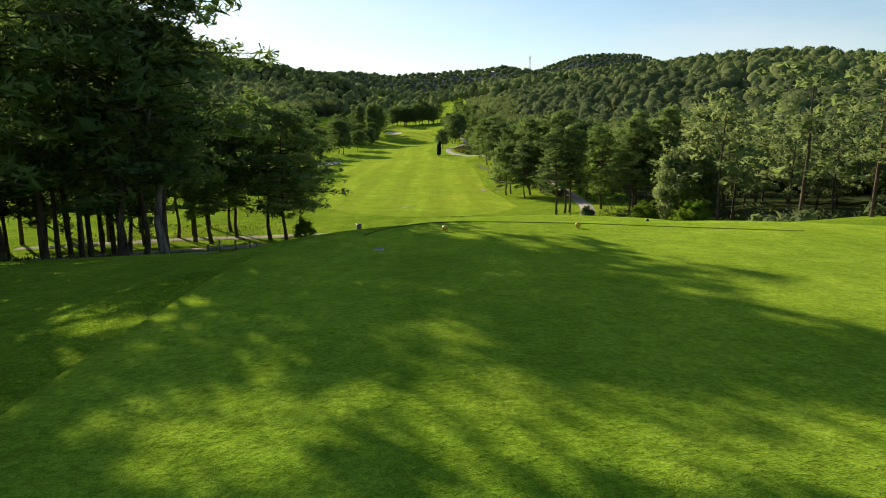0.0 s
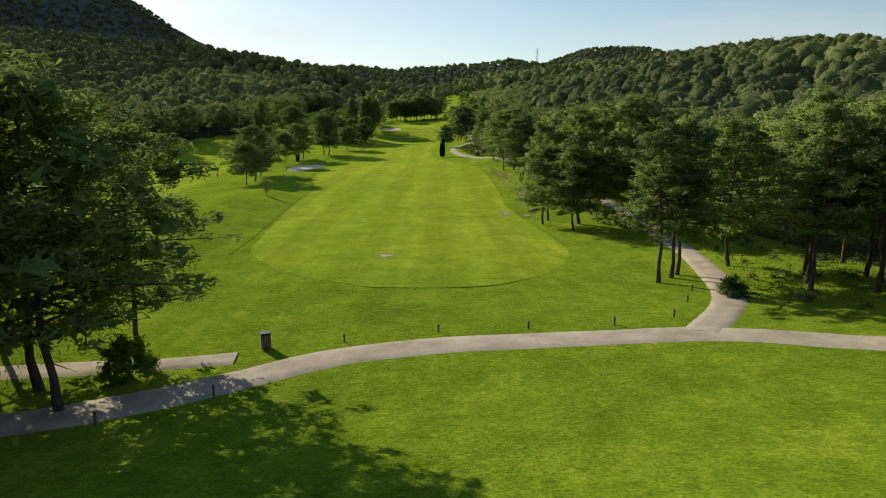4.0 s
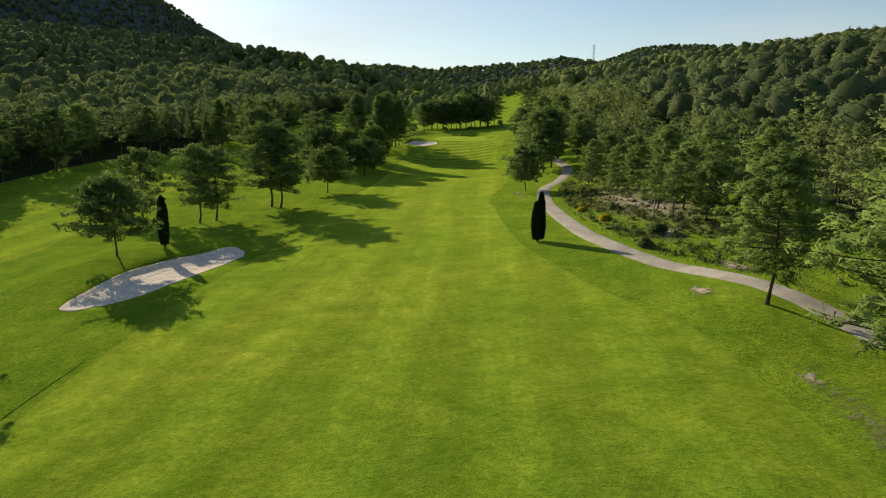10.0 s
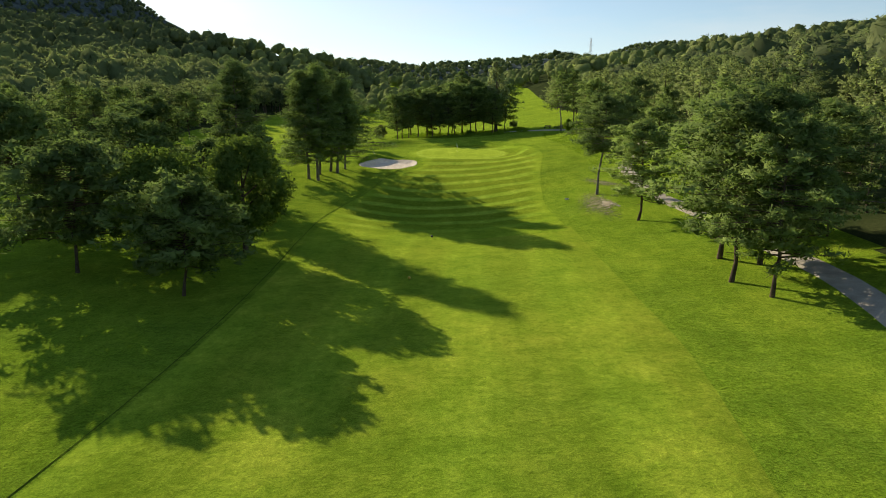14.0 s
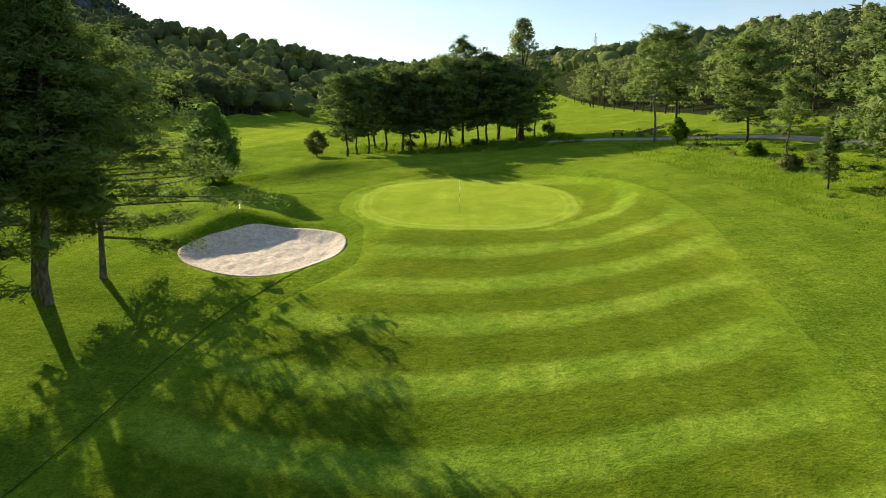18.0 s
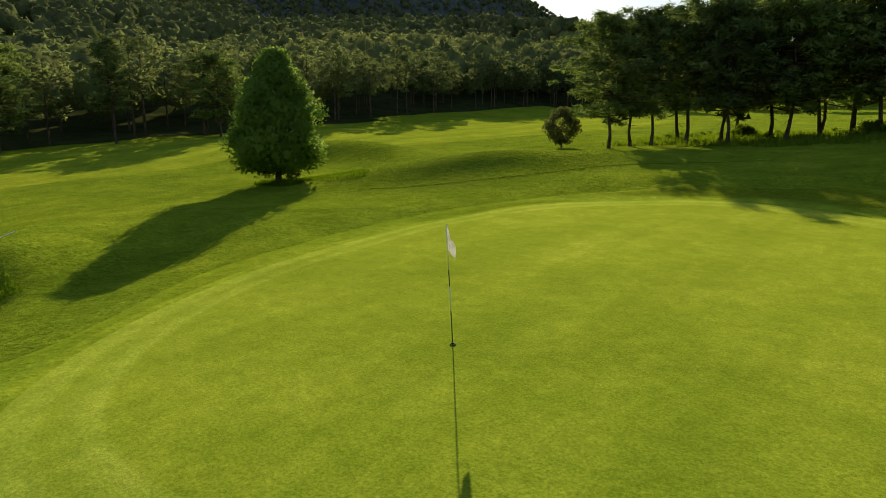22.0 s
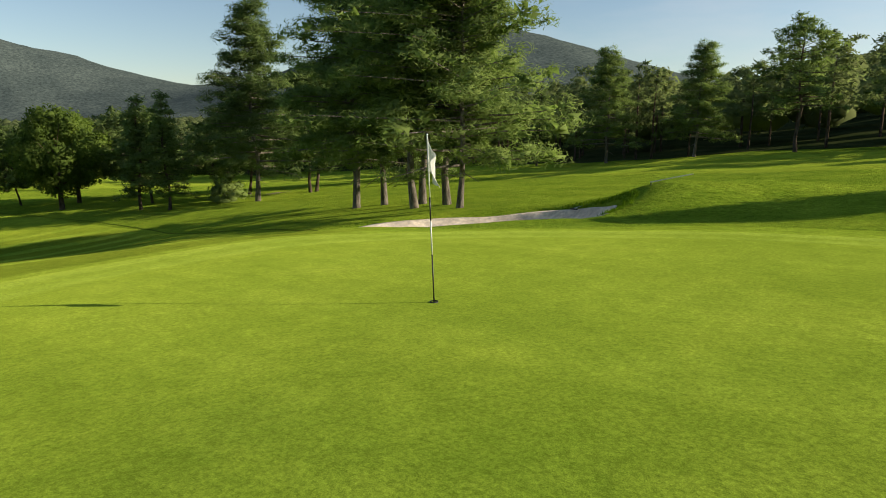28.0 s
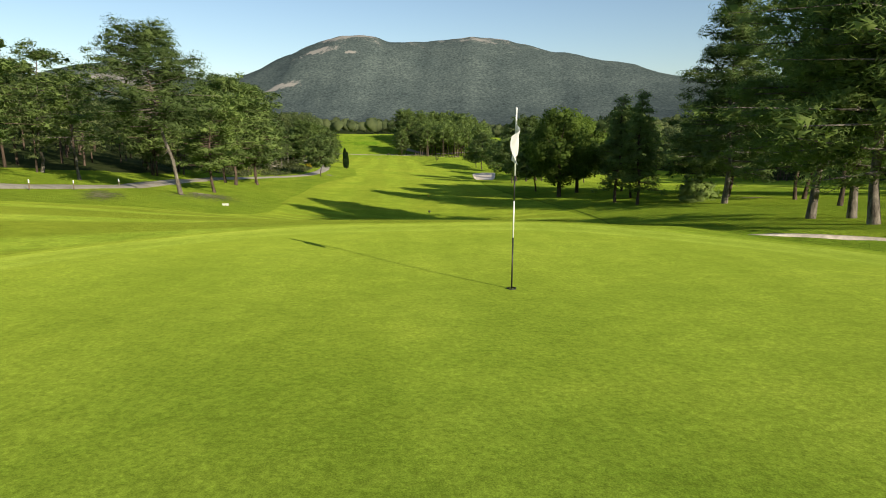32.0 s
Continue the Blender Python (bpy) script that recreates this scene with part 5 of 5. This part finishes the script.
blades("lawn_grass", field(6, 90000, (-6, 3.0, 7, 13), lambda x, y: np.abs(x) < y * 0.75 + 0.8, True), 0.045, 0.007, M_BLADE, "short mown lawn grass blades", 6)

for gx, gy, gr, gh in ((-25.4, 359.3, 0.6, 0.03), (-25.8, 355.0, 0.7, 0.025), (-33.2, 367.6, 1.6, 0.12), (-35.0, 365.1, 1.1, 0.22)):
    tuft = field(40 + int(gr * 10), 2600, (gx - gr * 1.6, gy - gr, gx + gr * 1.6, gy + gr), lambda x, y: ((x - gx) / 1.6) ** 2 + (y - gy) ** 2 < gr * gr, True)
    blades("grass_tuft", tuft, gh, 0.02, M_BLADE, "patch of longer lush grass on the knoll", 41)

for k, (b, low, high) in enumerate(((BUNKER_1, 0.975, 1.05), (BUNKER_2, 0.965, 1.06))):
    spots = field(8 + k, 90000, (b[0] - b[3] - b[2], b[1] - b[3] - b[2], b[0] + b[3] + b[2], b[1] + b[3] + b[2]), lambda x, y: (oval(x, y, *b) > low) & (oval(x, y, *b) < high) & (((y > b[1] + 0.8) & (x < b[0] + 0.2)) if k else (x < b[0] - 0.5)), True)
    blades("bunker_lip_grass", spots, 0.11, 0.018, M_BLADE, "shaggy grass hanging over the bunker's lip", 8 + k)


def rubble(name, cx, cy, rx, ry, count, seed, label, big=0.16):
    rng = np.random.RandomState(seed)
    cube = np.array([(-1, -1, -1), (1, -1, -1), (1, 1, -1), (-1, 1, -1), (-1, -1, 1), (1, -1, 1), (1, 1, 1), (-1, 1, 1)], float)
    quads = np.array([(0, 3, 2, 1), (4, 5, 6, 7), (0, 1, 5, 4), (1, 2, 6, 5), (2, 3, 7, 6), (3, 0, 4, 7)])
    out = []
    for _ in range(count):
        x, y = cx + rng.normal(0, rx / 2), cy + rng.normal(0, ry / 2)
        s = big * rng.uniform(0.25, 1.0) ** 1.5
        v = cube * rng.uniform(0.5, 1.0, (8, 3)) * (s, s * 0.8, s * 0.45)
        a = rng.uniform(0, 6.28)
        rot = np.array([[math.cos(a), -math.sin(a), 0], [math.sin(a), math.cos(a), 0], [0, 0, 1]])
        out.append((v @ rot.T + (x, y, float(land(x, y)) + s * 0.12), quads))
    ob = mesh_object(name, *joined(out), [M_ROCK], False)
    return tagged(ob, label, "stones", kind="stuff")


def scrub(name, seed, box, count, keep, low, high, material, label):
    """Low dense shrubs of all sizes, too many to count."""
    rng = np.random.RandomState(seed)
    p = field(seed, count, box, keep)
    r = rng.uniform(low, high, len(p)) ** 1.0
    cs = np.column_stack([p, land(p[:, 0], p[:, 1]) + r * 0.35])
    v, f, nv = foliage(rng, cs, np.column_stack([r, r, r * 0.75]), 34, 0.16, 0.9, 0.75, np.array([cs[:, 0].mean(), cs[:, 1].mean(), -30.0]), ragged=True)
    ob = mesh_object(name, v, f, [material], True)
    soften(ob.data, nv)
    tagged(ob, label, "shrubs", kind="stuff")


scrub("scrub_shrubs", 21, (5, 188, 27, 262), 3000, lambda x, y: x > path_x(y) + 2.2, 0.15, 0.62, M_SCRUB, "low grey-green shrubs on the dry slope")
scrub("wood_shrubs", 22, (14, 70, 34, 186), 700, lambda x, y: x > path_x(y) + 1.8, 0.2, 0.8, M_SCRUB, "low shrubs along the wood's edge")
scrub("wood_shrubs", 27, (16.5, 104, 23, 178), 420, lambda x, y: (x < path_x(y) - 1.5) & (x > np.interp(y, [104, 150, 178], [19, 17.2, 14.5])), 0.5, 1.5, M_FOREST, "leafy bushes between the trees beside the path")
scrub("wood_shrubs", 25, (20, -8, 44, 74), 620, lambda x, y: (x > right_edge(y) - 1.5) & (x < right_edge(y) + 7), 0.4, 1.4, M_FOREST, "leafy bushes filling the foot of the wood")
scrub("grove_shrubs", 23, (-29, 396, 6, 416), 260, lambda x, y: y > 397, 0.25, 0.8, M_WEED, "leafy undergrowth beneath the grove")
scrub("bank_shrubs", 24, (12, 336, 30, 400), 420, lambda x, y: np.abs(x - path_x(y)) > 2.2, 0.2, 0.75, M_SCRUB, "shrubs and herbs on the bank beside the path")
disc("bare_soil", (15.0, 224, 9.0, 33, 4, 2.2), M_SOIL, 0.05, "dry stony ground of the scrub slope", "soil", rings=30, turns=90, wobble=0.06, seed=5)
for dx, dy, rx, ry, turn in ((14.1, 137, 3.0, 19, 3), (12.2, 163, 2.0, 20, 6), (4.4, 306, 3.2, 12, 0), (7.6, 318, 2.2, 9, 20)):
    disc("dry_turf", (dx, dy, rx, ry, turn, 2.0), M_DRY, 0.05, "thin dry patchy turf along the wood's edge", "dry grass", rings=24, turns=80, wobble=0.1, seed=int(dy))
SCRAPES = [(11.4, 116.5, 1.3, 1.3, 0), (13.0, 122, 0.8, 1.6, 0), (12.7, 152.9, 0.9, 2.4, -8), (13.2, 137.6, 0.7, 1.5, 0), (14.3, 132.4, 0.6, 0.8, 0), (12.7, 130.6, 0.5, 0.7, 0), (12.4, 125.6, 1.1, 1.3, 0), (12.8, 147, 0.7, 1.5, 0), (14.0, 161.2, 1.1, 2.6, 10), (15.0, 156.4, 0.8, 1.9, 0), (9.8, 184.8, 0.9, 1.6, 15), (11.0, 173.0, 0.7, 1.0, 0), (12.6, 203, 2.6, 3.6, 0), (-4.6, 91, 1.5, 1.6, 0), (1.0, 242.5, 1.0, 1.6, 0), (1.6, 238.4, 0.7, 0.9, 0), (5.4, 305.5, 1.3, 3.6, 10), (14.2, 190, 1.4, 3.2, 20), (-44.5, 302, 2.2, 1.6, 0), (9.0, 118, 1.2, 3.0, 0)]
for k, (sx, sy, rx, ry, turn) in enumerate(SCRAPES):
    disc("bare_soil", (sx, sy, rx, ry, turn, 2.0), M_SOIL, 0.06, "patch of pale bare soil in the grass", "soil", rings=8, turns=40, wobble=0.16, seed=k)
    rubble("stone_rubble", sx, sy, rx, ry, 28, 30 + k, "small pale stones on bare soil", 0.05)


# ---- small things ----
def lathe(rows, sides=20):
    """A turned solid: rows of radius, height."""
    a = np.arange(sides) * 2 * math.pi / sides
    v = np.array([(r * math.cos(t), r * math.sin(t), z) for r, z in rows for t in a])
    n = len(rows)
    j, i = np.meshgrid(np.arange(n - 1), np.arange(sides), indexing="ij")
    i2 = (i + 1) % sides
    return v, np.stack([j * sides + i, j * sides + i2, (j + 1) * sides + i2, (j + 1) * sides + i], -1).reshape(-1, 4)


def block(x, y, z, sx, sy, sz, soft=0.01):
    """A box with chamfered edges, as one closed shell of quads and corner triangles."""
    bm = bmesh.new()
    bmesh.ops.create_cube(bm, size=1.0)
    bmesh.ops.scale(bm, vec=(sx, sy, sz), verts=bm.verts)
    bmesh.ops.bevel(bm, geom=bm.edges[:], offset=min(soft, 0.3 * min(sx, sy, sz)), segments=1, affect="EDGES")
    bmesh.ops.translate(bm, vec=(x, y, z), verts=bm.verts)
    return bm


def part(name, bm, material, parent, label=""):
    me = bpy.data.meshes.new(name)
    bm.to_mesh(me)
    bm.free()
    me.materials.append(material)
    ob = new(name, me)
    ob.parent = parent
    if label:
        ob["label"] = label
    return ob


# the flag on the green
hole = Vector((-11.84, 350.72, float(land(-11.84, 350.72)) + 0.078))
flag = tagged(new("flagstick"), "leaning black and white flagstick with a white flag", "flag")
flag.matrix_basis = Matrix.Translation(hole) @ pose(0, 0, 0, 3.8, -1.1, 0)
for low, high, paint in ((-0.08, 0.62, M_BLACK), (0.62, 1.06, M_WHITE), (1.06, 1.36, M_BLACK), (1.36, 2.13, M_WHITE)):
    child("pole_section", *lathe([(0.001, low), (0.0095, low), (0.0095, high), (0.001, high)], 12), paint, flag)
child("cup_rim", *lathe([(0.052, 0.004), (0.056, 0.008), (0.054, -0.02), (0.048, -0.10), (0.001, -0.10)], 24), M_BLACK, flag, label="dark rim of the hole")
child("finial", *lathe([(0.0095, 2.13), (0.013, 2.14), (0.011, 2.155), (0.001, 2.16)], 12), M_WHITE, flag)
# limp cloth, hanging in folds towards the sunny side
nu, nv = 26, 20
cloth = []
for j in range(nv):
    v = j / (nv - 1)
    for i in range(nu):
        u = i / (nu - 1)
        out = 0.19 * u * (0.7 + 0.3 * v)
        drop = 0.30 * u ** 1.1
        fold = 0.045 * math.sin(7.5 * u + 2.2 * v) * u + 0.02 * math.sin(15 * u - 3 * v) * u
        cloth.append((fold + out * 0.12, 0.012 + out * 0.85 - fold * 0.4, 2.10 - 0.40 * v * (1 - 0.2 * u) - drop))
cv = np.array(cloth)
j, i = np.meshgrid(np.arange(nv - 1), np.arange(nu - 1), indexing="ij")
cf = np.stack([j * nu + i, j * nu + i + 1, (j + 1) * nu + i + 1, (j + 1) * nu + i], -1).reshape(-1, 4)
back = cv + (0.003, 0, 0)
child("flag_cloth", *joined([(cv, cf), (back, cf[:, ::-1])]), M_CLOTH, flag, label="white cloth flag hanging limp")


# tee markers: turned balls on a short spike
def tee_marker(paint, words, x, y, r):
    root = tagged(new("tee_marker"), words, "tee marker", group="tee markers")
    rows = [(max(0.001, r * math.sin(t)), r * 1.05 - r * math.cos(t)) for t in np.linspace(0, math.pi, 13)]
    child("ball", *lathe(rows, 20), paint, root)
    child("spike", *lathe([(0.001, -0.08), (0.012, -0.02), (0.012, 0.03), (0.001, 0.03)], 8), M_DARK, root)
    root.matrix_basis = pose(x, y, float(land(x, y)) + 0.11)


tee_marker(M_YELLOW, "round yellow tee marker ball on the mown tee", 0.25, 17.7, 0.085)
tee_marker(M_YELLOW, "round yellow tee marker ball on the mown tee", 4.2, 18.2, 0.085)
tee_marker(M_YELLOW, "round yellow distance marker ball on the fairway", -14.8, 281.0, 0.11)
tee_marker(M_DARK, "small dark distance marker on the fairway", -13.9, 297.9, 0.12)
tee_marker(M_DARK, "round dark tee marker ball on the lower tee", 7.29, 32.94, 0.09)
tee_marker(M_DARK, "round dark tee marker ball on the lower tee", 11.73, 34.09, 0.09)

plaque = tagged(new("tee_plaque"), "flat grey plate set at the tee's edge", "plaque")
part("plate", block(0, 0, 0.04, 0.22, 0.15, 0.03, 0.01), M_SIGN, plaque)
part("base", block(0, 0, 0.0, 0.26, 0.19, 0.06, 0.01), M_DARK, plaque)
plaque.matrix_basis = pose(-1.44, 30.88, float(land(-1.44, 30.88)) + 0.03, 0, 0, 12)
plaque = tagged(new("tee_plaque"), "flat dark plate with a pale rim set in the tee", "plaque")
part("plate", block(0, 0, 0.03, 0.20, 0.13, 0.02, 0.006), M_DARK, plaque)
part("base", block(0, 0, 0.0, 0.24, 0.17, 0.05, 0.01), M_SIGN, plaque)
plaque.matrix_basis = pose(-1.4, 14.9, float(land(-1.4, 14.9)) + 0.09)
board = tagged(new("distance_board"), "small white board lying in the rough", "sign")
part("panel", block(0, 0, 0.10, 0.46, 0.04, 0.18, 0.008), M_WHITE, board)
for k in (-0.12, 0.0, 0.12):
    part("dark_bar", block(k, -0.023, 0.10, 0.07, 0.006, 0.11, 0.002), M_BLACK, board, "dark bar in place of writing")
part("stake", block(0, 0.01, 0.0, 0.05, 0.03, 0.14, 0.006), M_WOODPOST, board)
board.matrix_basis = pose(1.9, 311.3, float(land(1.9, 311.3)) + 0.02, -25, 0, 5)


# low posts beside the road
def post(x, y, h=0.62, r=0.05):
    root = tagged(new("post"), "short weathered wooden post beside the road", "post", group="posts along the road")
    child("shaft", *lathe([(0.001, -0.15), (r, -0.15), (r, h - 0.03), (r * 0.75, h), (0.001, h)], 12), M_WOODPOST, root)
    child("band", *lathe([(r + 0.001, h - 0.14), (r + 0.005, h - 0.13), (r + 0.005, h - 0.09), (r + 0.001, h - 0.08)], 12), M_DARK, root)
    root.matrix_basis = pose(x, y, float(land(x, y)))


for px, py, ph in [(-11.1, 33.9, 0.75), (-11.3, 32.0, 0.75), (-12.1, 39.8, 0.75), (-17.9, 48.0, 0.75), (-20.5, 55.2, 0.6), (-16.6, 56.6, 0.6), (-12.4, 58.6, 0.6), (-8.9, 61.0, 0.6), (-4.6, 67.6, 0.45), (0.2, 68.8, 0.45), (5.0, 69.0, 0.45), (9.6, 69.1, 0.45), (13.2, 70.2, 0.45), (15.2, 73.4, 0.45), (16.6, 76.2, 0.45)]:
    post(px, py, ph)

rope = tagged(new("rope"), "sagging pale rope strung between two low posts", "rope")
u = np.linspace(0, 1, 15)
rx, ry = -12.1 - 5.8 * u, 39.8 + 8.2 * u
child("strand", *tube(np.column_stack([rx, ry, land(-12.1, 39.8) * (1 - u) + land(-17.9, 48.0) * u + 0.66 - 0.9 * u * (1 - u)]), np.full(15, 0.016), 7), M_WOODPOST, rope)
bin_ = tagged(new("waste_bin"), "dark slatted waste bin at the roadside", "bin")
part("body", block(0, 0, 0.42, 0.46, 0.46, 0.74, 0.02), M_DARK, bin_)
part("lid", block(0, 0, 0.83, 0.52, 0.52, 0.06, 0.015), M_BLACK, bin_)
for k in range(4):
    part("slat", block(-0.165 + 0.11 * k, -0.24, 0.42, 0.07, 0.02, 0.66, 0.005), M_WOODPOST, bin_)
bin_.matrix_basis = pose(-8.4, 66.9, float(land(-8.4, 66.9)), 0, 0, 20)


# two rakes at the bunker
def rake(x, y, turn, lean):
    root = tagged(new("bunker_rake"), "pale-handled bunker rake resting on the grass lip", "rake", group="bunker rakes")
    child("handle", *tube([(0, 0, 0.03), (0, 0.5, 0.10), (0, 0.95, 0.16), (0, 1.35, 0.20)], [0.016, 0.016, 0.016, 0.016], 8), M_WHITE, root)
    part("head", block(0, 0, 0.03, 0.55, 0.04, 0.035, 0.008), M_DARK, root)
    for k in range(9):
        part("tooth", block(-0.24 + 0.06 * k, 0, -0.02, 0.014, 0.02, 0.08, 0.003), M_DARK, root)
    root.matrix_basis = pose(x, y, float(land(x, y)) + 0.05, lean, 0, turn)


rake(-28.3, 344.2, 60, 6)
rake(-26.6, 347.9, 20, 6)

# steps of sleepers up the bank and a low bench behind the green
# white stakes beside the path
for sx, sy in ((10.4, 320.5), (10.2, 315.9), (11.5, 306.1)):
    stake = tagged(new("stake"), "short white-topped stake beside the path", "stake", group="stakes beside the path")
    child("shaft", *lathe([(0.001, -0.1), (0.035, -0.1), (0.035, 0.42), (0.001, 0.42)], 10), M_WOODPOST, stake)
    child("cap", *lathe([(0.037, 0.42), (0.04, 0.43), (0.036, 0.60), (0.001, 0.62)], 10), M_WHITE, stake, label="white painted top")
    stake.matrix_basis = pose(sx, sy, float(land(sx, sy)))

# lattice mast on the far ridge
mast = tagged(new("lattice_mast"), "distant grey steel lattice power mast on the wooded ridge", "pylon")
for cx, cy in ((-1, -1), (1, -1), (1, 1), (-1, 1)):
    child("leg", *tube([(cx * 2.6, cy * 2.6, 0), (cx * 1.0, cy * 1.0, 16), (cx * 0.4, cy * 0.4, 30)], [0.2, 0.17, 0.12], 6), M_STEEL, mast)
for k in range(8):
    z0, z1 = 3.4 * k, 3.4 * (k + 1)
    w0, w1 = np.interp([z0, z1], [0, 16, 30], [2.6, 1.0, 0.4])
    for side in (-1, 1):
        child("brace", *tube([(-w0, side * w0, z0), (w1, side * w1, z1)], [0.09, 0.09], 5), M_STEEL, mast)
        child("brace", *tube([(side * w0, w0, z0), (side * w1, -w1, z1)], [0.09, 0.09], 5), M_STEEL, mast)
for z, reach in ((20, 5.0), (24, 4.2), (28, 3.2)):
    child("cross_arm", *tube([(-reach, 0, z), (0, 0, z + 0.5), (reach, 0, z)], [0.1, 0.18, 0.1], 6), M_STEEL, mast)
mast.matrix_basis = pose(165, 1137, float(land(165, 1137)), 0, 0, 20)

steps = tagged(new("bank_steps"), "dark timber sleeper steps up the grassy bank", "steps")
for k in range(9):
    u = k / 8
    sx, sy = 13.4 + 6.6 * u, 394.9 + 8.0 * u
    part("sleeper", block(sx, sy, float(land(sx, sy)) + 0.07, 1.5, 0.22, 0.16, 0.015), M_WOODPOST, steps)
bench = tagged(new("bench"), "low dark wooden bench beside the path", "bench")
for k in range(3):
    part("seat_board", block(0, -0.15 + 0.15 * k, 0.45, 1.7, 0.12, 0.04, 0.008), M_WOODPOST, bench)
for k in range(2):
    part("back_board", block(0, 0.24, 0.62 + 0.16 * k, 1.7, 0.035, 0.12, 0.008), M_WOODPOST, bench)
for k in (-0.7, 0.7):
    part("leg", block(k, 0, 0.22, 0.08, 0.42, 0.44, 0.01), M_DARK, bench)
    part("back_post", block(k, 0.26, 0.45, 0.07, 0.05, 0.85, 0.01), M_DARK, bench)
bench.matrix_basis = pose(10.4, 395.4, float(land(10.4, 395.4)), 0, 0, 200)
